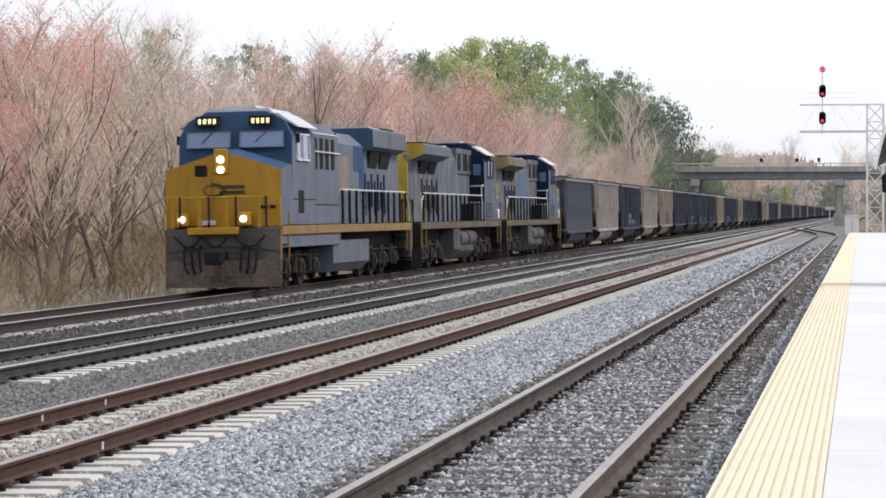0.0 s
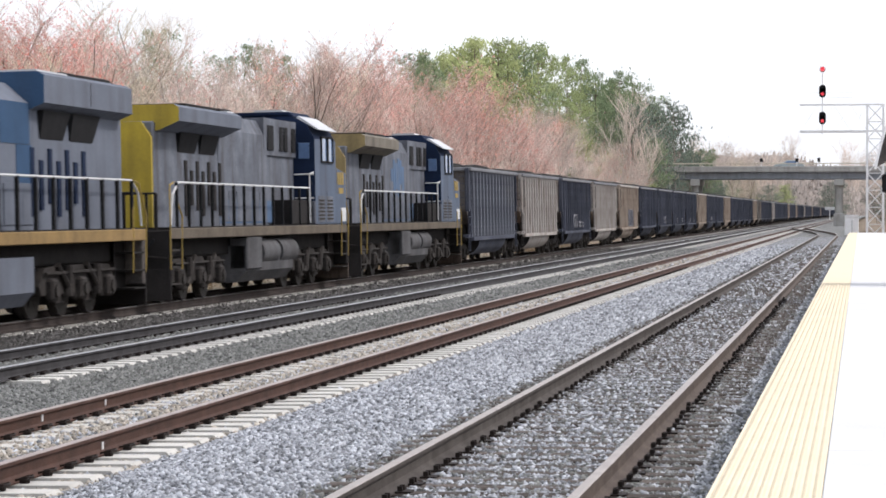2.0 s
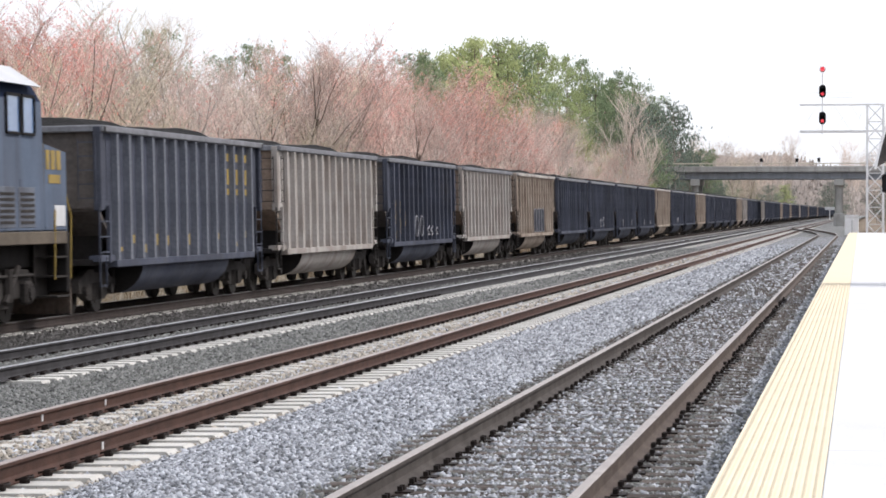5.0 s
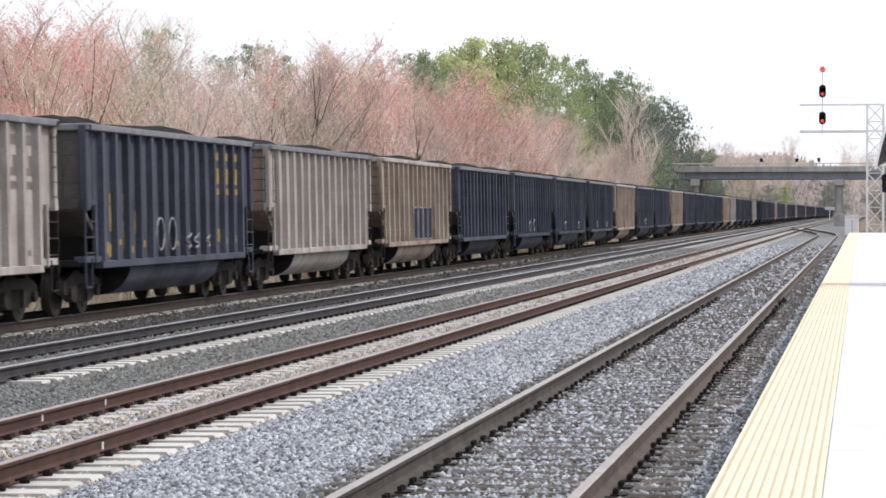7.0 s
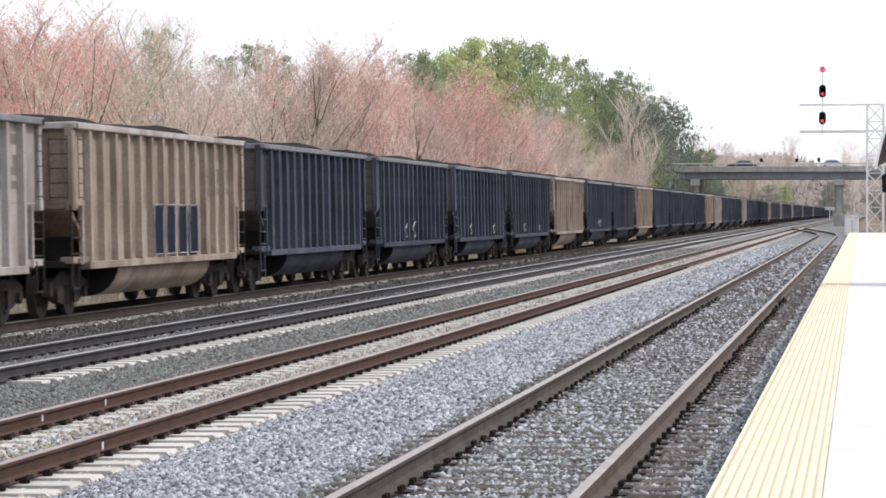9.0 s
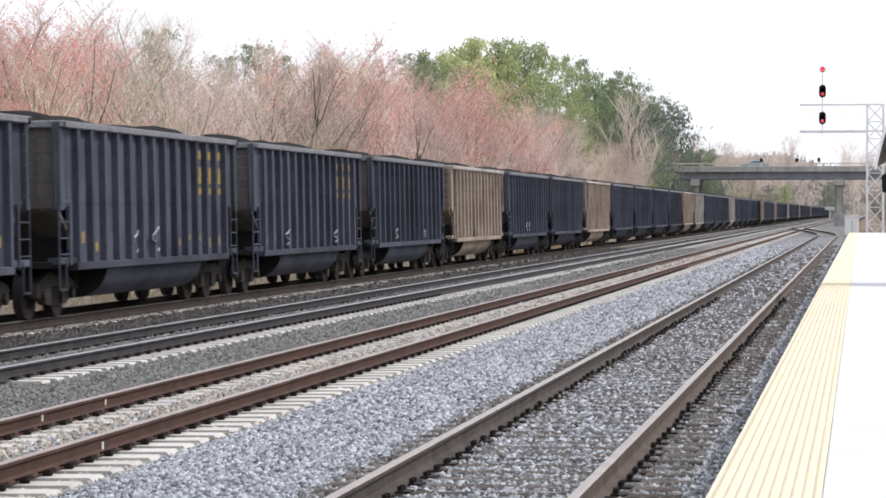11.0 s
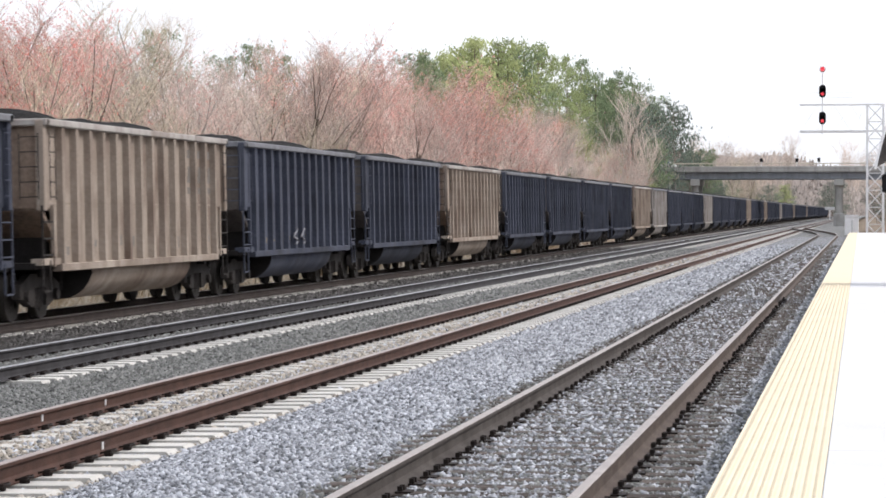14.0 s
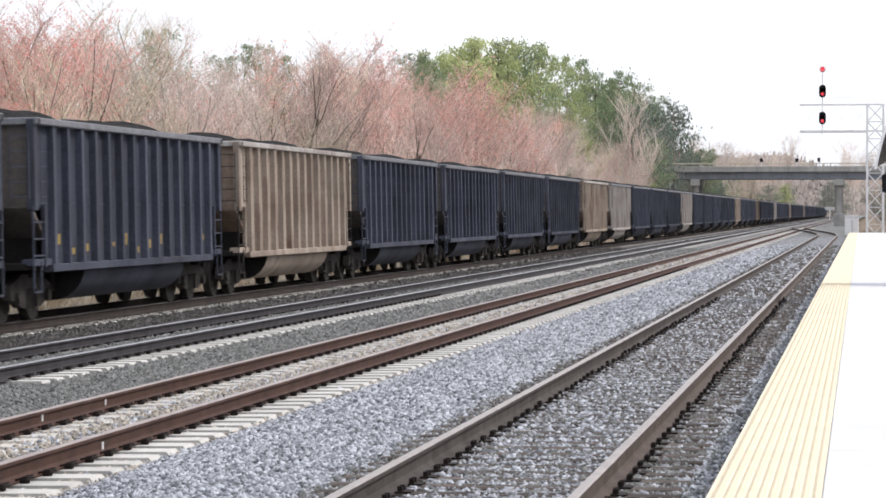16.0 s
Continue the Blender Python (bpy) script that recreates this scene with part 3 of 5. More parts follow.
def road_car(paint, label, y, x, speed):
    """Small saloon; it drives along the bridge at the given speed, passing x at t = 0."""
    c = thing("car", label, "car", group="cars crossing the bridge")
    body = [(-2.2, 0.30), (-2.2, 0.72), (-2.05, 0.86), (-1.35, 0.92), (1.05, 0.92), (2.0, 0.80), (2.2, 0.62), (2.2, 0.30)]
    b = part("body", Geo().add([(px, s * 0.86, pz) for s in (-1, 1) for px, pz in body], [tuple(range(8)), tuple(range(15, 7, -1))] + [(i, (i + 1) % 8, (i + 1) % 8 + 8, i + 8) for i in range(8)]), paint, c)
    top = [(-1.75, 0.90), (-1.1, 1.40), (0.3, 1.42), (1.15, 0.90)]
    part("roof", Geo().add([(px, s * (0.80 if pz < 1 else 0.62), pz) for s in (-1, 1) for px, pz in top], [(0, 1, 2, 3), (7, 6, 5, 4)] + [(i, (i + 1) % 4, (i + 1) % 4 + 4, i + 4) for i in range(4)]), paint, c)
    for s in (-1, 1):
        part("side_glass", Geo().add([(px, s * q, pz) for q in (0.77, 0.835) for px, pz in ((-1.45, 0.96), (-1.0, 1.32), (0.22, 1.33), (0.88, 0.96))], [(0, 1, 2, 3), (7, 6, 5, 4), (0, 4, 5, 1), (1, 5, 6, 2), (2, 6, 7, 3), (3, 7, 4, 0)]), GLASS, c)
        for px in (-1.35, 1.35):
            part("wheel", Geo().tube([(px, s * 0.70, 0.31), (px, s * 0.88, 0.31)], 0.31, 14), BLACK, c)
    CARS.append((c, y, x, speed))


def road_traffic():
    for paint, label, y, x, v in ((CAR_S, "silver-blue car crossing the road bridge", 397.6, 44.2, -27.2), (CAR_W, "white car crossing the road bridge", 392.6, -199.4, 21.75), (CAR_D, "dark car crossing the road bridge", 397.6, 217.0, -26.0),
                                  (CAR_S, "pale silver car crossing the road bridge", 397.6, 233.5, -22.6), (CAR_W, "white car on the far lane of the bridge", 397.6, 283.5, -22.3)):
        road_car(paint, label, y, x, v)


# ---- road bridge, signals ----
def road_bridge():
    b = thing("road_bridge", "steel girder road bridge on concrete piers over the tracks", "bridge", kind="structure")
    y, dz = 390.0, 6.5
    for k in range(5):
        part("girder", Geo().prism([(y + k * 2.4, dz), (y + k * 2.4 + 0.4, dz), (y + k * 2.4 + 0.4, dz + 0.05), (y + k * 2.4 + 0.22, dz + 0.1), (y + k * 2.4 + 0.22, dz + 0.95),
                                    (y + k * 2.4 + 0.4, dz + 1.0), (y + k * 2.4, dz + 1.0), (y + k * 2.4 + 0.18, dz + 0.9), (y + k * 2.4 + 0.18, dz + 0.1), (y + k * 2.4, dz + 0.05)], "x", -28, 40), STEEL_GREY, b)
    part("deck", Geo().box(-28, 40, y - 0.6, y + 10.8, dz + 1.0, dz + 1.35, 0.05), CONC, b)
    part("roadway", Geo().box(-520, 620, y - 0.2, y + 10.4, dz + 1.33, dz + 1.37), ASPHALT, b, "worn asphalt roadway")
    for yy in (y - 0.6, y + 10.5):
        part("parapet", Geo().box(-28, 40, yy, yy + 0.3, dz + 1.35, dz + 1.80, 0.04), CONC, b)
    rail = Geo().tube([(-28, y - 0.45, dz + 2.2), (40, y - 0.45, dz + 2.2)], 0.07, 6)
    part("guard_rail", rail, BARRIER, b, "yellowish steel guard rail")
    post = Geo().box(-0.05, 0.05, -0.05, 0.05, 0, 0.42).mesh("rail_post", BARRIER)
    for k in range(28):
        part("rail_post", post, None, b, at=pose(-27.5 + 2.5 * k, y - 0.45, dz + 1.79))
    for x in (-23.3, -3.0, 17.5):
        for yy in (y + 1.2, y + 5.0, y + 9.0):
            part("pier", Geo().tube([(x, yy, -1.2), (x, yy, dz - 0.9)], 0.55, 14), CONC, b, smooth=True)
        part("crash_wall", Geo().box(x - 0.75, x + 0.75, y + 0.2, y + 10.0, -1.2, 1.6, 0.06), CONC, b)
        part("pier_cap", Geo().box(x - 0.7, x + 0.7, y - 0.2, y + 10.4, dz - 0.95, dz - 0.003, 0.05), CONC, b)
    part("abutment", Geo().prism([(-28.2, -1.2), (-26.8, -1.2), (-26.8, dz), (-28.2, dz + 1)], "y", y - 0.5, y + 10.6), CONC, b)
    part("embankment", Geo().prism([(-520, -1.2), (-27, -1.2), (-28.3, dz + 1.3), (-520, dz + 1.3)], "y", y - 1, y + 11.4), EARTH, b, "grassy embankment")
    part("embankment", Geo().prism([(41.5, -1.2), (620, -1.2), (620, dz + 1.3), (41.5, dz + 1.3)], "y", y - 1, y + 11.4), EARTH, b, "grassy embankment")
    for x, h in ((-13.9, 0.9), (-8.9, 0.9), (-5.8, 1.0)):
        s = thing("dwarf_signal", "small black signal head on the bridge parapet", "signal", group="signals on the bridge", at=pose(x, y - 0.45, dz + 1.8))
        part("stem", Geo().box(-0.06, 0.06, -0.06, 0.06, 0, 0.6), GALV, s)
        part("head", Geo().box(-0.2, 0.2, -0.12, 0.12, 0.6, 0.6 + 0.6 * h, 0.04), BLACK, s)


def lattice(owner, a, b, c, d, n, r):
    """Cross braces between the chords a-b and c-d, each a part."""
    a, b, c, d = map(Vector, (a, b, c, d))
    for k in range(n):
        p, q = k / n, (k + 1) / n
        for m, e in ((a.lerp(b, p), c.lerp(d, q)), (c.lerp(d, p), a.lerp(b, q)), (a.lerp(b, q), c.lerp(d, q))):
            part("brace", Geo().tube([m, e], r, 4), GALV, owner)


def signal_bridge():
    s = thing("signal_gantry", "white lattice cantilever signal gantry with red signals", "signal gantry")
    y, x0, x1, w = 224.0, 0.55, 1.85, 1.1
    top, low = 10.55, 8.4
    for x in (x0, x1):
        for yy in (y, y + w):
            part("tower_leg", Geo().box(x - 0.09, x + 0.09, yy - 0.09, yy + 0.09, -0.95, top, 0.01), GALV, s)
    for (xa, ya), (xb, yb) in (((x0, y), (x1, y)), ((x0, y + w), (x1, y + w)), ((x0, y), (x0, y + w)), ((x1, y), (x1, y + w))):
        lattice(s, (xa, ya, -0.6), (xa, ya, top), (xb, yb, -0.6), (xb, yb, top), 8, 0.045)
    for yy in (y, y + w):
        for z in (low, top):
            part("arm_chord", Geo().box(-4.9, x1 + 0.1, yy - 0.05, yy + 0.05, z - 0.05, z + 0.05), GALV, s)
        lattice(s, (-4.8, yy, low), (x0, yy, low), (-4.8, yy, top), (x0, yy, top), 4, 0.007)
    part("walkway", Geo().box(-4.9, x0, y, y + w, low - 0.12, low - 0.06), GALV, s)
    for z, x in ((top + 0.55, -4.4), (top + 0.95, -4.4)):
        part("walkway_rail", Geo().tube([(x, y, z), (-0.6, y, z)], 0.018, 5), GALV, s)
    part("signal_mast", Geo().tube([(-3.05, y - 0.35, low - 0.3), (-3.05, y - 0.35, 13.6)], 0.055, 8), GALV, s)
    for z, h in ((13.40, 0.0), (11.38, 0.85), (9.2, 0.85)):
        hd = Geo()
        for k in ((0,) if not h else (0, 1)):
            hd.tube([(-3.05, y - 0.6, z + k * 0.48), (-3.05, y - 0.45, z + k * 0.48)], 0.28, 16)
        if h:
            hd.box(-3.33, -2.77, y - 0.6, y - 0.45, z, z + 0.48)
        head = part("signal_head", hd, BLACK if h else GALV, s)
        part("visor", Geo().tube([(-3.05, y - 0.85, z + 0.04), (-3.05, y - 0.6, z + 0.04)], 0.17, 12), BLACK if h else GALV, head)
        part("red_lens", Geo().tube([(-3.05, y - 0.89, z), (-3.05, y - 0.86, z)], 0.13 if h else 0.19, 14), SIGNAL_RED, head, "lit red signal lens")
    part("footing", Geo().box(x0 - 0.4, x1 + 0.4, y - 0.4, y + w + 0.4, -1.2, -0.55, 0.05), CONC, s)


def platform_end():
    c = thing("equipment_cabinet", "pale grey lineside equipment cabinet by the platform end", "cabinet", at=pose(-0.75, 246, -0.6))
    part("body", Geo().box(-0.62, 0.62, 0, 1.0, 0.2, 2.0, 0.05), GALV, c)
    part("roof", Geo().prism([(-0.7, 2.0), (0.7, 2.0), (0.55, 2.15), (-0.55, 2.15)], "y", -0.08, 1.08), GALV, c)
    part("plinth", Geo().box(-0.8, 0.8, -0.05, 1.05, 0, 0.2), CONC, c)
    p = thing("marker_post", "short white marker post at the platform end", "post", at=pose(-0.6, 219, -1.0))
    part("post", Geo().tube([(0, 0, 0), (0, 0, 2.1)], 0.09, 10), RAILING, p)
    part("cap", Geo().tube([(0, 0, 2.1), (0, 0, 2.2)], 0.11, 10, r1=0.05), RAILING, p)
    g = thing("lineside_sign", "small white sign board beside the far track", "sign", at=pose(-7.0, 640, 0.1))
    part("stake", Geo().box(-0.08, 0.08, 0, 0.1, 0, 2.2), GALV, g)
    part("board", Geo().box(-1.1, 1.1, -0.06, 0, 2.2, 2.9, 0.02), RAILING, g)
    k = thing("station_canopy", "sloping dark platform canopy roof edge with a loudspeaker", "canopy")
    y0, y1 = 60.0, 62.2
    part("roof", Geo().prism([(0.345, 2.80), (0.45, 3.22), (0.62, 3.80), (3.6, 5.0), (3.6, 2.95), (0.62, 2.95), (0.47, 2.86)], "y", y0, y1), END_D, k)
    part("fascia", Geo().prism([(0.305, 2.76), (0.41, 3.24), (0.59, 3.86), (0.64, 3.84), (0.46, 3.22), (0.355, 2.75)], "y", y0 - 0.06, y1), GALV, k, "pale metal roof edge")
    for yy in (y0 + 0.3, y1 - 0.6):
        part("column", Geo().box(2.2, 2.5, yy, yy + 0.3, 0.2, 4.1, 0.02), BLACK, k)
    part("beam", Geo().box(0.62, 3.4, y0 - 0.12, y0 - 0.02, 3.05, 3.2), GALV, k)
    part("loudspeaker", Geo().box(0.47, 0.75, y0 + 0.1, y0 + 0.5, 2.22, 2.62, 0.03), BLACK, k)
    part("hanger", Geo().box(0.6, 0.64, y0 + 0.25, y0 + 0.3, 2.6, 2.98), BLACK, k)
# ---- train ----


def travelled(t):
    """Metres run since the start; the train slows very slightly."""
    return 16.75 * t - 0.0125 * t * t


CAR_LEN = 16.1
WHEELS = []


def wheelset(r, sides=20, name="wheelset"):
    g = Geo().tube([(-0.75, 0, 0), (0.75, 0, 0)], 0.09, 8)
    for s in (-1, 1):
        a, b = sorted((s * 0.69, s * 0.82))
        g.tube([(a, 0, 0), (b, 0, 0)], r, sides)
        g.tube([(s * 0.66, 0, 0), (s * 0.70, 0, 0)], r + 0.03, sides)
        for k in range(5 if sides > 12 else 0):
            c = 1.2566 * k
            g.box(min(s * 0.82, s * 0.835), max(s * 0.82, s * 0.835), r * 0.55 * math.cos(c) - 0.05, r * 0.55 * math.cos(c) + 0.05, r * 0.55 * math.sin(c) - 0.05, r * 0.55 * math.sin(c) + 0.05)
    return g.mesh(name, WHEEL)


SHARED = {}


def shared(key, make):
    if key not in SHARED:
        SHARED[key] = make()
    return SHARED[key]


def loco_truck(loco, yc):
    """Three-axle truck with side frames, springs and brake gear."""
    t = part("truck", Geo().box(-0.7, 0.7, yc - 1.2, yc + 1.2, 0.55, 0.95), TRUCK, loco, "grimy three-axle truck")
    me = shared("loco_wheel", lambda: wheelset(0.53))
    for k in (-1.9, 0, 1.9):
        w = part("wheelset", me, None, t, at=pose(0, yc + k, 0.53))
        WHEELS.append((w, pose(0, yc + k, 0.53), 0.53, loco))

    def frame_me(s):
        g = Geo()
        x0, x1 = sorted((s * 0.95, s * 1.16))
        g.prism([(-2.55, 0.62), (-2.2, 0.95), (-1.3, 0.98), (-0.9, 0.72), (-0.5, 0.98), (0.5, 0.98), (0.9, 0.72), (1.3, 0.98), (2.2, 0.95), (2.55, 0.62), (2.4, 0.45), (-2.4, 0.45)], "x", x0, x1)
        for k in (-1.9, 0, 1.9):
            xa, xb = sorted((s * 1.12, s * 1.30))
            g.box(xa, xb, k - 0.2, k + 0.2, 0.33, 0.75, 0.05)
            g.tube([(s * 1.1, k, 0.53), (s * 1.34, k, 0.53)], 0.13, 10)
        for k in (-0.95, 0.95):
            g.tube([(s * 1.2, k - 0.55, 1.0), (s * 1.24, k + 0.35, 0.38)], 0.06, 6)
            g.tube([(s * 1.2, k + 0.1, 0.4), (s * 1.2, k + 0.1, 0.98)], 0.11, 8)
            g.box(*sorted((s * 1.0, s * 1.1)), k - 0.3, k + 0.3, 0.25, 0.5, 0.03)
        g.tube([(s * 1.22, -2.3, 0.85), (s * 1.22, 2.3, 0.85)], 0.035, 5)
        return g.mesh("side_frame", TRUCK)
    for s in (-1, 1):
        part("side_frame", shared("loco_side%d" % s, lambda: frame_me(s)), None, t, at=pose(0, yc, 0))


def locomotive(at, label, lead, tail=False):
    """Six-axle diesel: cab end at y = 0, radiator end at y = 22.3."""
    L = thing("locomotive", label, "locomotive", group="locomotives hauling the train", at=at)
    grey = L_GREY if lead else L_GREY2
    sill = SILL if lead else SILL2
    end_yel = L_YELLOW2 if tail else L_OLIVE
    cab_m = L_BLUE if lead else L_NAVY
    yel = L_YELLOW if lead else L_YELLOW2
    # frame, sill, walkways
    part("underframe", Geo().box(-1.02, 1.02, 1.2, 21.3, 0.98, 1.40, 0.03), DARK, L)
    for s in (-1, 1):
        part("side_sill", Geo().box(*sorted((s * 1.36, s * 1.52)), 1.25, 21.25, 1.40, 1.63, 0.015), sill, L, "faded side sill stripe")
    part("walkway", Geo().box(-1.50, 1.50, 1.25, 21.25, 1.56, 1.66), DARK, L)
    # pilot and coupler at both ends
    for e in (0, 1):
        f = (lambda v: v) if not e else (lambda v: 22.3 - v)
        part("pilot_plate", Geo().box(-1.5, 1.5, *sorted((f(0.98), f(1.2))), 0.50, 1.60, 0.03), END_D if lead else DARK, L)
        part("plow", Geo().prism([(-1.5, f(1.0)), (0, f(0.55)), (1.5, f(1.0)), (1.5, f(1.08)), (0, f(0.66)), (-1.5, f(1.08))], "z", 0.10, 0.78), PLOW if not e else DARK, L, "dusty dark snow plow")
        part("coupler", Geo().box(-0.14, 0.14, *sorted((f(0.0), f(1.0))), 0.72, 1.02, 0.04).box(-0.26, 0.2, *sorted((f(-0.05), f(0.3))), 0.68, 1.06, 0.06), BLACK, L)
        for k0, k1 in ((-1.2, -0.5), (-0.5, 0.2), (0.35, 1.15)):
            loop = Geo().tube([(k0 + (k1 - k0) * u / 6, f(0.80), 1.40 - 0.28 * math.sin(math.pi * u / 6)) for u in range(7)], 0.03, 5)
            part("jumper_cable", loop, BLACK, L)
        part("uncoupling_lever", Geo().tube([(-1.45, f(0.88), 1.0), (-0.3, f(0.84), 1.12), (0.3, f(0.84), 1.12), (1.45, f(0.88), 1.0)], 0.018, 5), TRUCK, L)
        part("anticlimber", Geo().box(-0.85, 0.45, *sorted((f(0.72), f(1.2))), 1.44, 1.62, 0.02), yel if not e else DARK, L)
        for k in (-0.95, -0.75, -0.55, 0.55, 0.75, 0.95):
            hose = Geo().tube([(k, f(0.95), 1.15), (k, f(0.72), 1.0), (k * 0.96, f(0.68), 0.62), (k * 0.9, f(0.74), 0.45)], 0.032, 5)
            part("air_hose", hose, BLACK, L)
        for s in (-1, 1):
            st = Geo()
            st.box(*sorted((s * 1.08, s * 1.11)), *sorted((f(1.05), f(2.0))), 0.42, 1.5)
            for z in (0.42, 0.78, 1.14):
                st.box(*sorted((s * 1.10, s * 1.50)), *sorted((f(1.1), f(1.9))), z, z + 0.035)
            st.box(*sorted((s * 1.46, s * 1.50)), *sorted((f(1.05), f(1.1))), 0.40, 1.5)
            part("corner_step", st, DARK if lead else TRUCK, L, "corner steps")
        for s in (-1, 1):
            gr = Geo()
            gr.tube([(s * 1.5, f(1.02), 0.75), (s * 1.52, f(0.98), 1.9), (s * 1.45, f(1.25), 2.55), (s * 1.45, f(1.6), 2.62)], 0.02, 6)
            gr.tube([(s * 1.5, f(2.0), 0.75), (s * 1.52, f(2.0), 1.9), (s * 1.45, f(1.75), 2.3)], 0.02, 6)
            part("grab_rail", gr, MARK_Y if not lead or e else L_YELLOW, L, "yellow corner grab rails")
        er = Geo().tube([(-1.25, f(0.82), 2.38), (1.25, f(0.82), 2.38)], 0.024, 6)
        for k in (-1.25, -0.55, 0.15, 1.0):
            er.box(k - 0.035, k + 0.035, *sorted((f(0.80), f(0.84))), 1.6, 2.38)
        part("end_rail", er, L_YELLOW if not e and lead else DARK, L)
        for k in (-1.05, -0.30, 0.40, 1.18):
            part("rail_post", Geo().box(k - 0.025, k + 0.025, *sorted((f(0.795), f(0.835))), 1.62, 2.40), DARK, L)
    # nose
    nose = Geo()
    nz = [(-1.5, 1.62), (1.5, 1.62), (1.5, 3.08), (0.12, 3.52), (-0.12, 3.52), (-1.5, 3.08)]
    vs = [(x, 1.18, z) for x, z in nz] + [(x, 2.55, z + (0.13 if z > 3 else 0)) for x, z in nz]
    nose.add(vs, [(0, 1, 2, 3, 4, 5), (11, 10, 9, 8, 7, 6)] + [(i, (i + 1) % 6, (i + 1) % 6 + 6, i + 6) for i in range(6)])
    nose.s = [0, 0, 0, 1, 2, 2, 2, 1]
    part("nose", nose, (L_YELLOW if lead else L_OLIVE, grey if lead else L_NOSE, cab_m if lead else L_NOSE), L, "short wide nose")
    part("nose_door", Geo().box(-0.92, -0.30, 1.13, 1.18, 1.66, 3.05, 0.02), L_YELLOW if lead else L_GREY2, L)
    part("nose_window", Geo().box(-0.72, -0.40, 1.10, 1.131, 2.92, 3.20, 0.02), BLACK, L)
    hb = part("headlight_housing", Geo().box(-0.22, 0.14, 1.09, 1.18, 2.98, 3.62, 0.03), L_YELLOW if lead else L_GREY2, L)
    if lead:
        for z in (3.08, 3.34):
            part("headlight", Geo().tube([(-0.04, 1.085, z), (-0.04, 1.05, z)], 0.09, 16), HEADLIGHT, hb, "lit headlight")
        for x in (-1.02, 0.58):
            d = part("ditch_light", Geo().box(x - 0.17, x + 0.17, 0.86, 1.16, 1.66, 2.0, 0.03), L_YELLOW, L)
            part("lamp", Geo().tube([(x, 0.855, 1.83), (x, 0.82, 1.83)], 0.085, 16), HEADLIGHT, d, "lit ditch light")
        # road emblem on the nose as plain shapes, and a small plate below
        ring = [(-0.24 + 0.27 * math.cos(0.3307 * k), 1.165, 2.56 + 0.15 * math.sin(0.3307 * k)) for k in range(20)]
        part("emblem", Geo().tube(ring, 0.05, 4), EMBLEM, L, "dark emblem shape")
        for z in (2.46, 2.60):
            part("emblem", Geo().box(-0.1, 0.55, 1.165, 1.178, z, z + 0.09), EMBLEM, L, "dark emblem bar")
        part("plate", Geo().box(-0.55, -0.2, 1.10, 1.13, 1.68, 1.80), RAILING, L)
        part("side_vents", Geo().box(0.9, 1.15, 1.16, 1.178, 2.08, 2.16).box(1.2, 1.35, 1.16, 1.178, 2.08, 2.16), DARK, L)
    # cab
    sec = [(-1.5, 1.62), (1.5, 1.62), (1.5, 3.95), (1.28, 4.36), (0.78, 4.62), (-0.78, 4.62), (-1.28, 4.36), (-1.5, 3.95)]
    cab = Geo()
    front = [(x, 2.5 + max(0, z - 3.2) * 0.22, z) for x, z in sec]
    vs = front + [(x, 5.6, z) for x, z in sec]
    cab.add(vs, [tuple(range(8)), tuple(range(15, 7, -1))] + [(i, (i + 1) % 8, (i + 1) % 8 + 8, i + 8) for i in range(8)])
    cab.s = [0, 0, 1, 1, 2, 2, 2, 2, 2, 1]
    part("cab", cab, (cab_m, grey if lead else L_NOSE, cab_m), L, "crew cab")
    part("cab_roof", Geo().prism([(-0.95, 4.57), (0.95, 4.57), (0.8, 4.70), (-0.8, 4.70)], "y", 3.0, 5.6), L_ROOF if lead else L_NAVY, L, "cab roof")
    for s in (-1, 1):
        # strip added along each roof slope to hold the sun's glare
        part("sun_visor", Geo().prism([(s * 1.0, 4.53), (s * 1.55, 4.20), (s * 1.62, 4.20), (s * 1.05, 4.58)], "y", 3.0, 5.5), L_ROOF, L, "sunlit pale roof edge")
    part("antenna_dome", Geo().prism([(-0.5, 4.69), (0.5, 4.69), (0.36, 4.80), (-0.36, 4.80)], "y", 3.3, 4.5), L_ROOF, L)
    for xa, xb in ((-1.28, -0.13), (0.13, 1.28)):
        wy = 2.5 + (3.55 - 3.2) * 0.22
        ws = Geo().add([(xa, wy - 0.03, 3.68), (xb, wy - 0.03, 3.68), (xb, wy + 0.08, 4.10), (xa, wy + 0.08, 4.10), (xa, wy + 0.1, 3.68), (xb, wy + 0.1, 3.68), (xb, wy + 0.25, 4.10), (xa, wy + 0.25, 4.10)],
                       [(0, 1, 2, 3), (7, 6, 5, 4), (0, 4, 5, 1), (1, 5, 6, 2), (2, 6, 7, 3), (3, 7, 4, 0)])
        w = part("windscreen", ws, GLASS, L, "reflecting windscreen")
        fr = Geo()
        for a, b in (((xa, wy - 0.04, 3.68), (xb, wy - 0.04, 3.68)), ((xb, wy - 0.04, 3.68), (xb, wy + 0.07, 4.10)), ((xb, wy + 0.07, 4.10), (xa, wy + 0.07, 4.10)), ((xa, wy + 0.07, 4.10), (xa, wy - 0.04, 3.68))):
            fr.tube([a, b], 0.02, 4)
        part("window_frame", fr, L_GREY if lead else BLACK, w)
        part("wiper", Geo().tube([(xa + 0.75, wy + 0.09, 4.15), (xa + 0.4, wy + 0.0, 3.80)], 0.015, 4), BLACK, w)
        x = (xa + xb) / 2
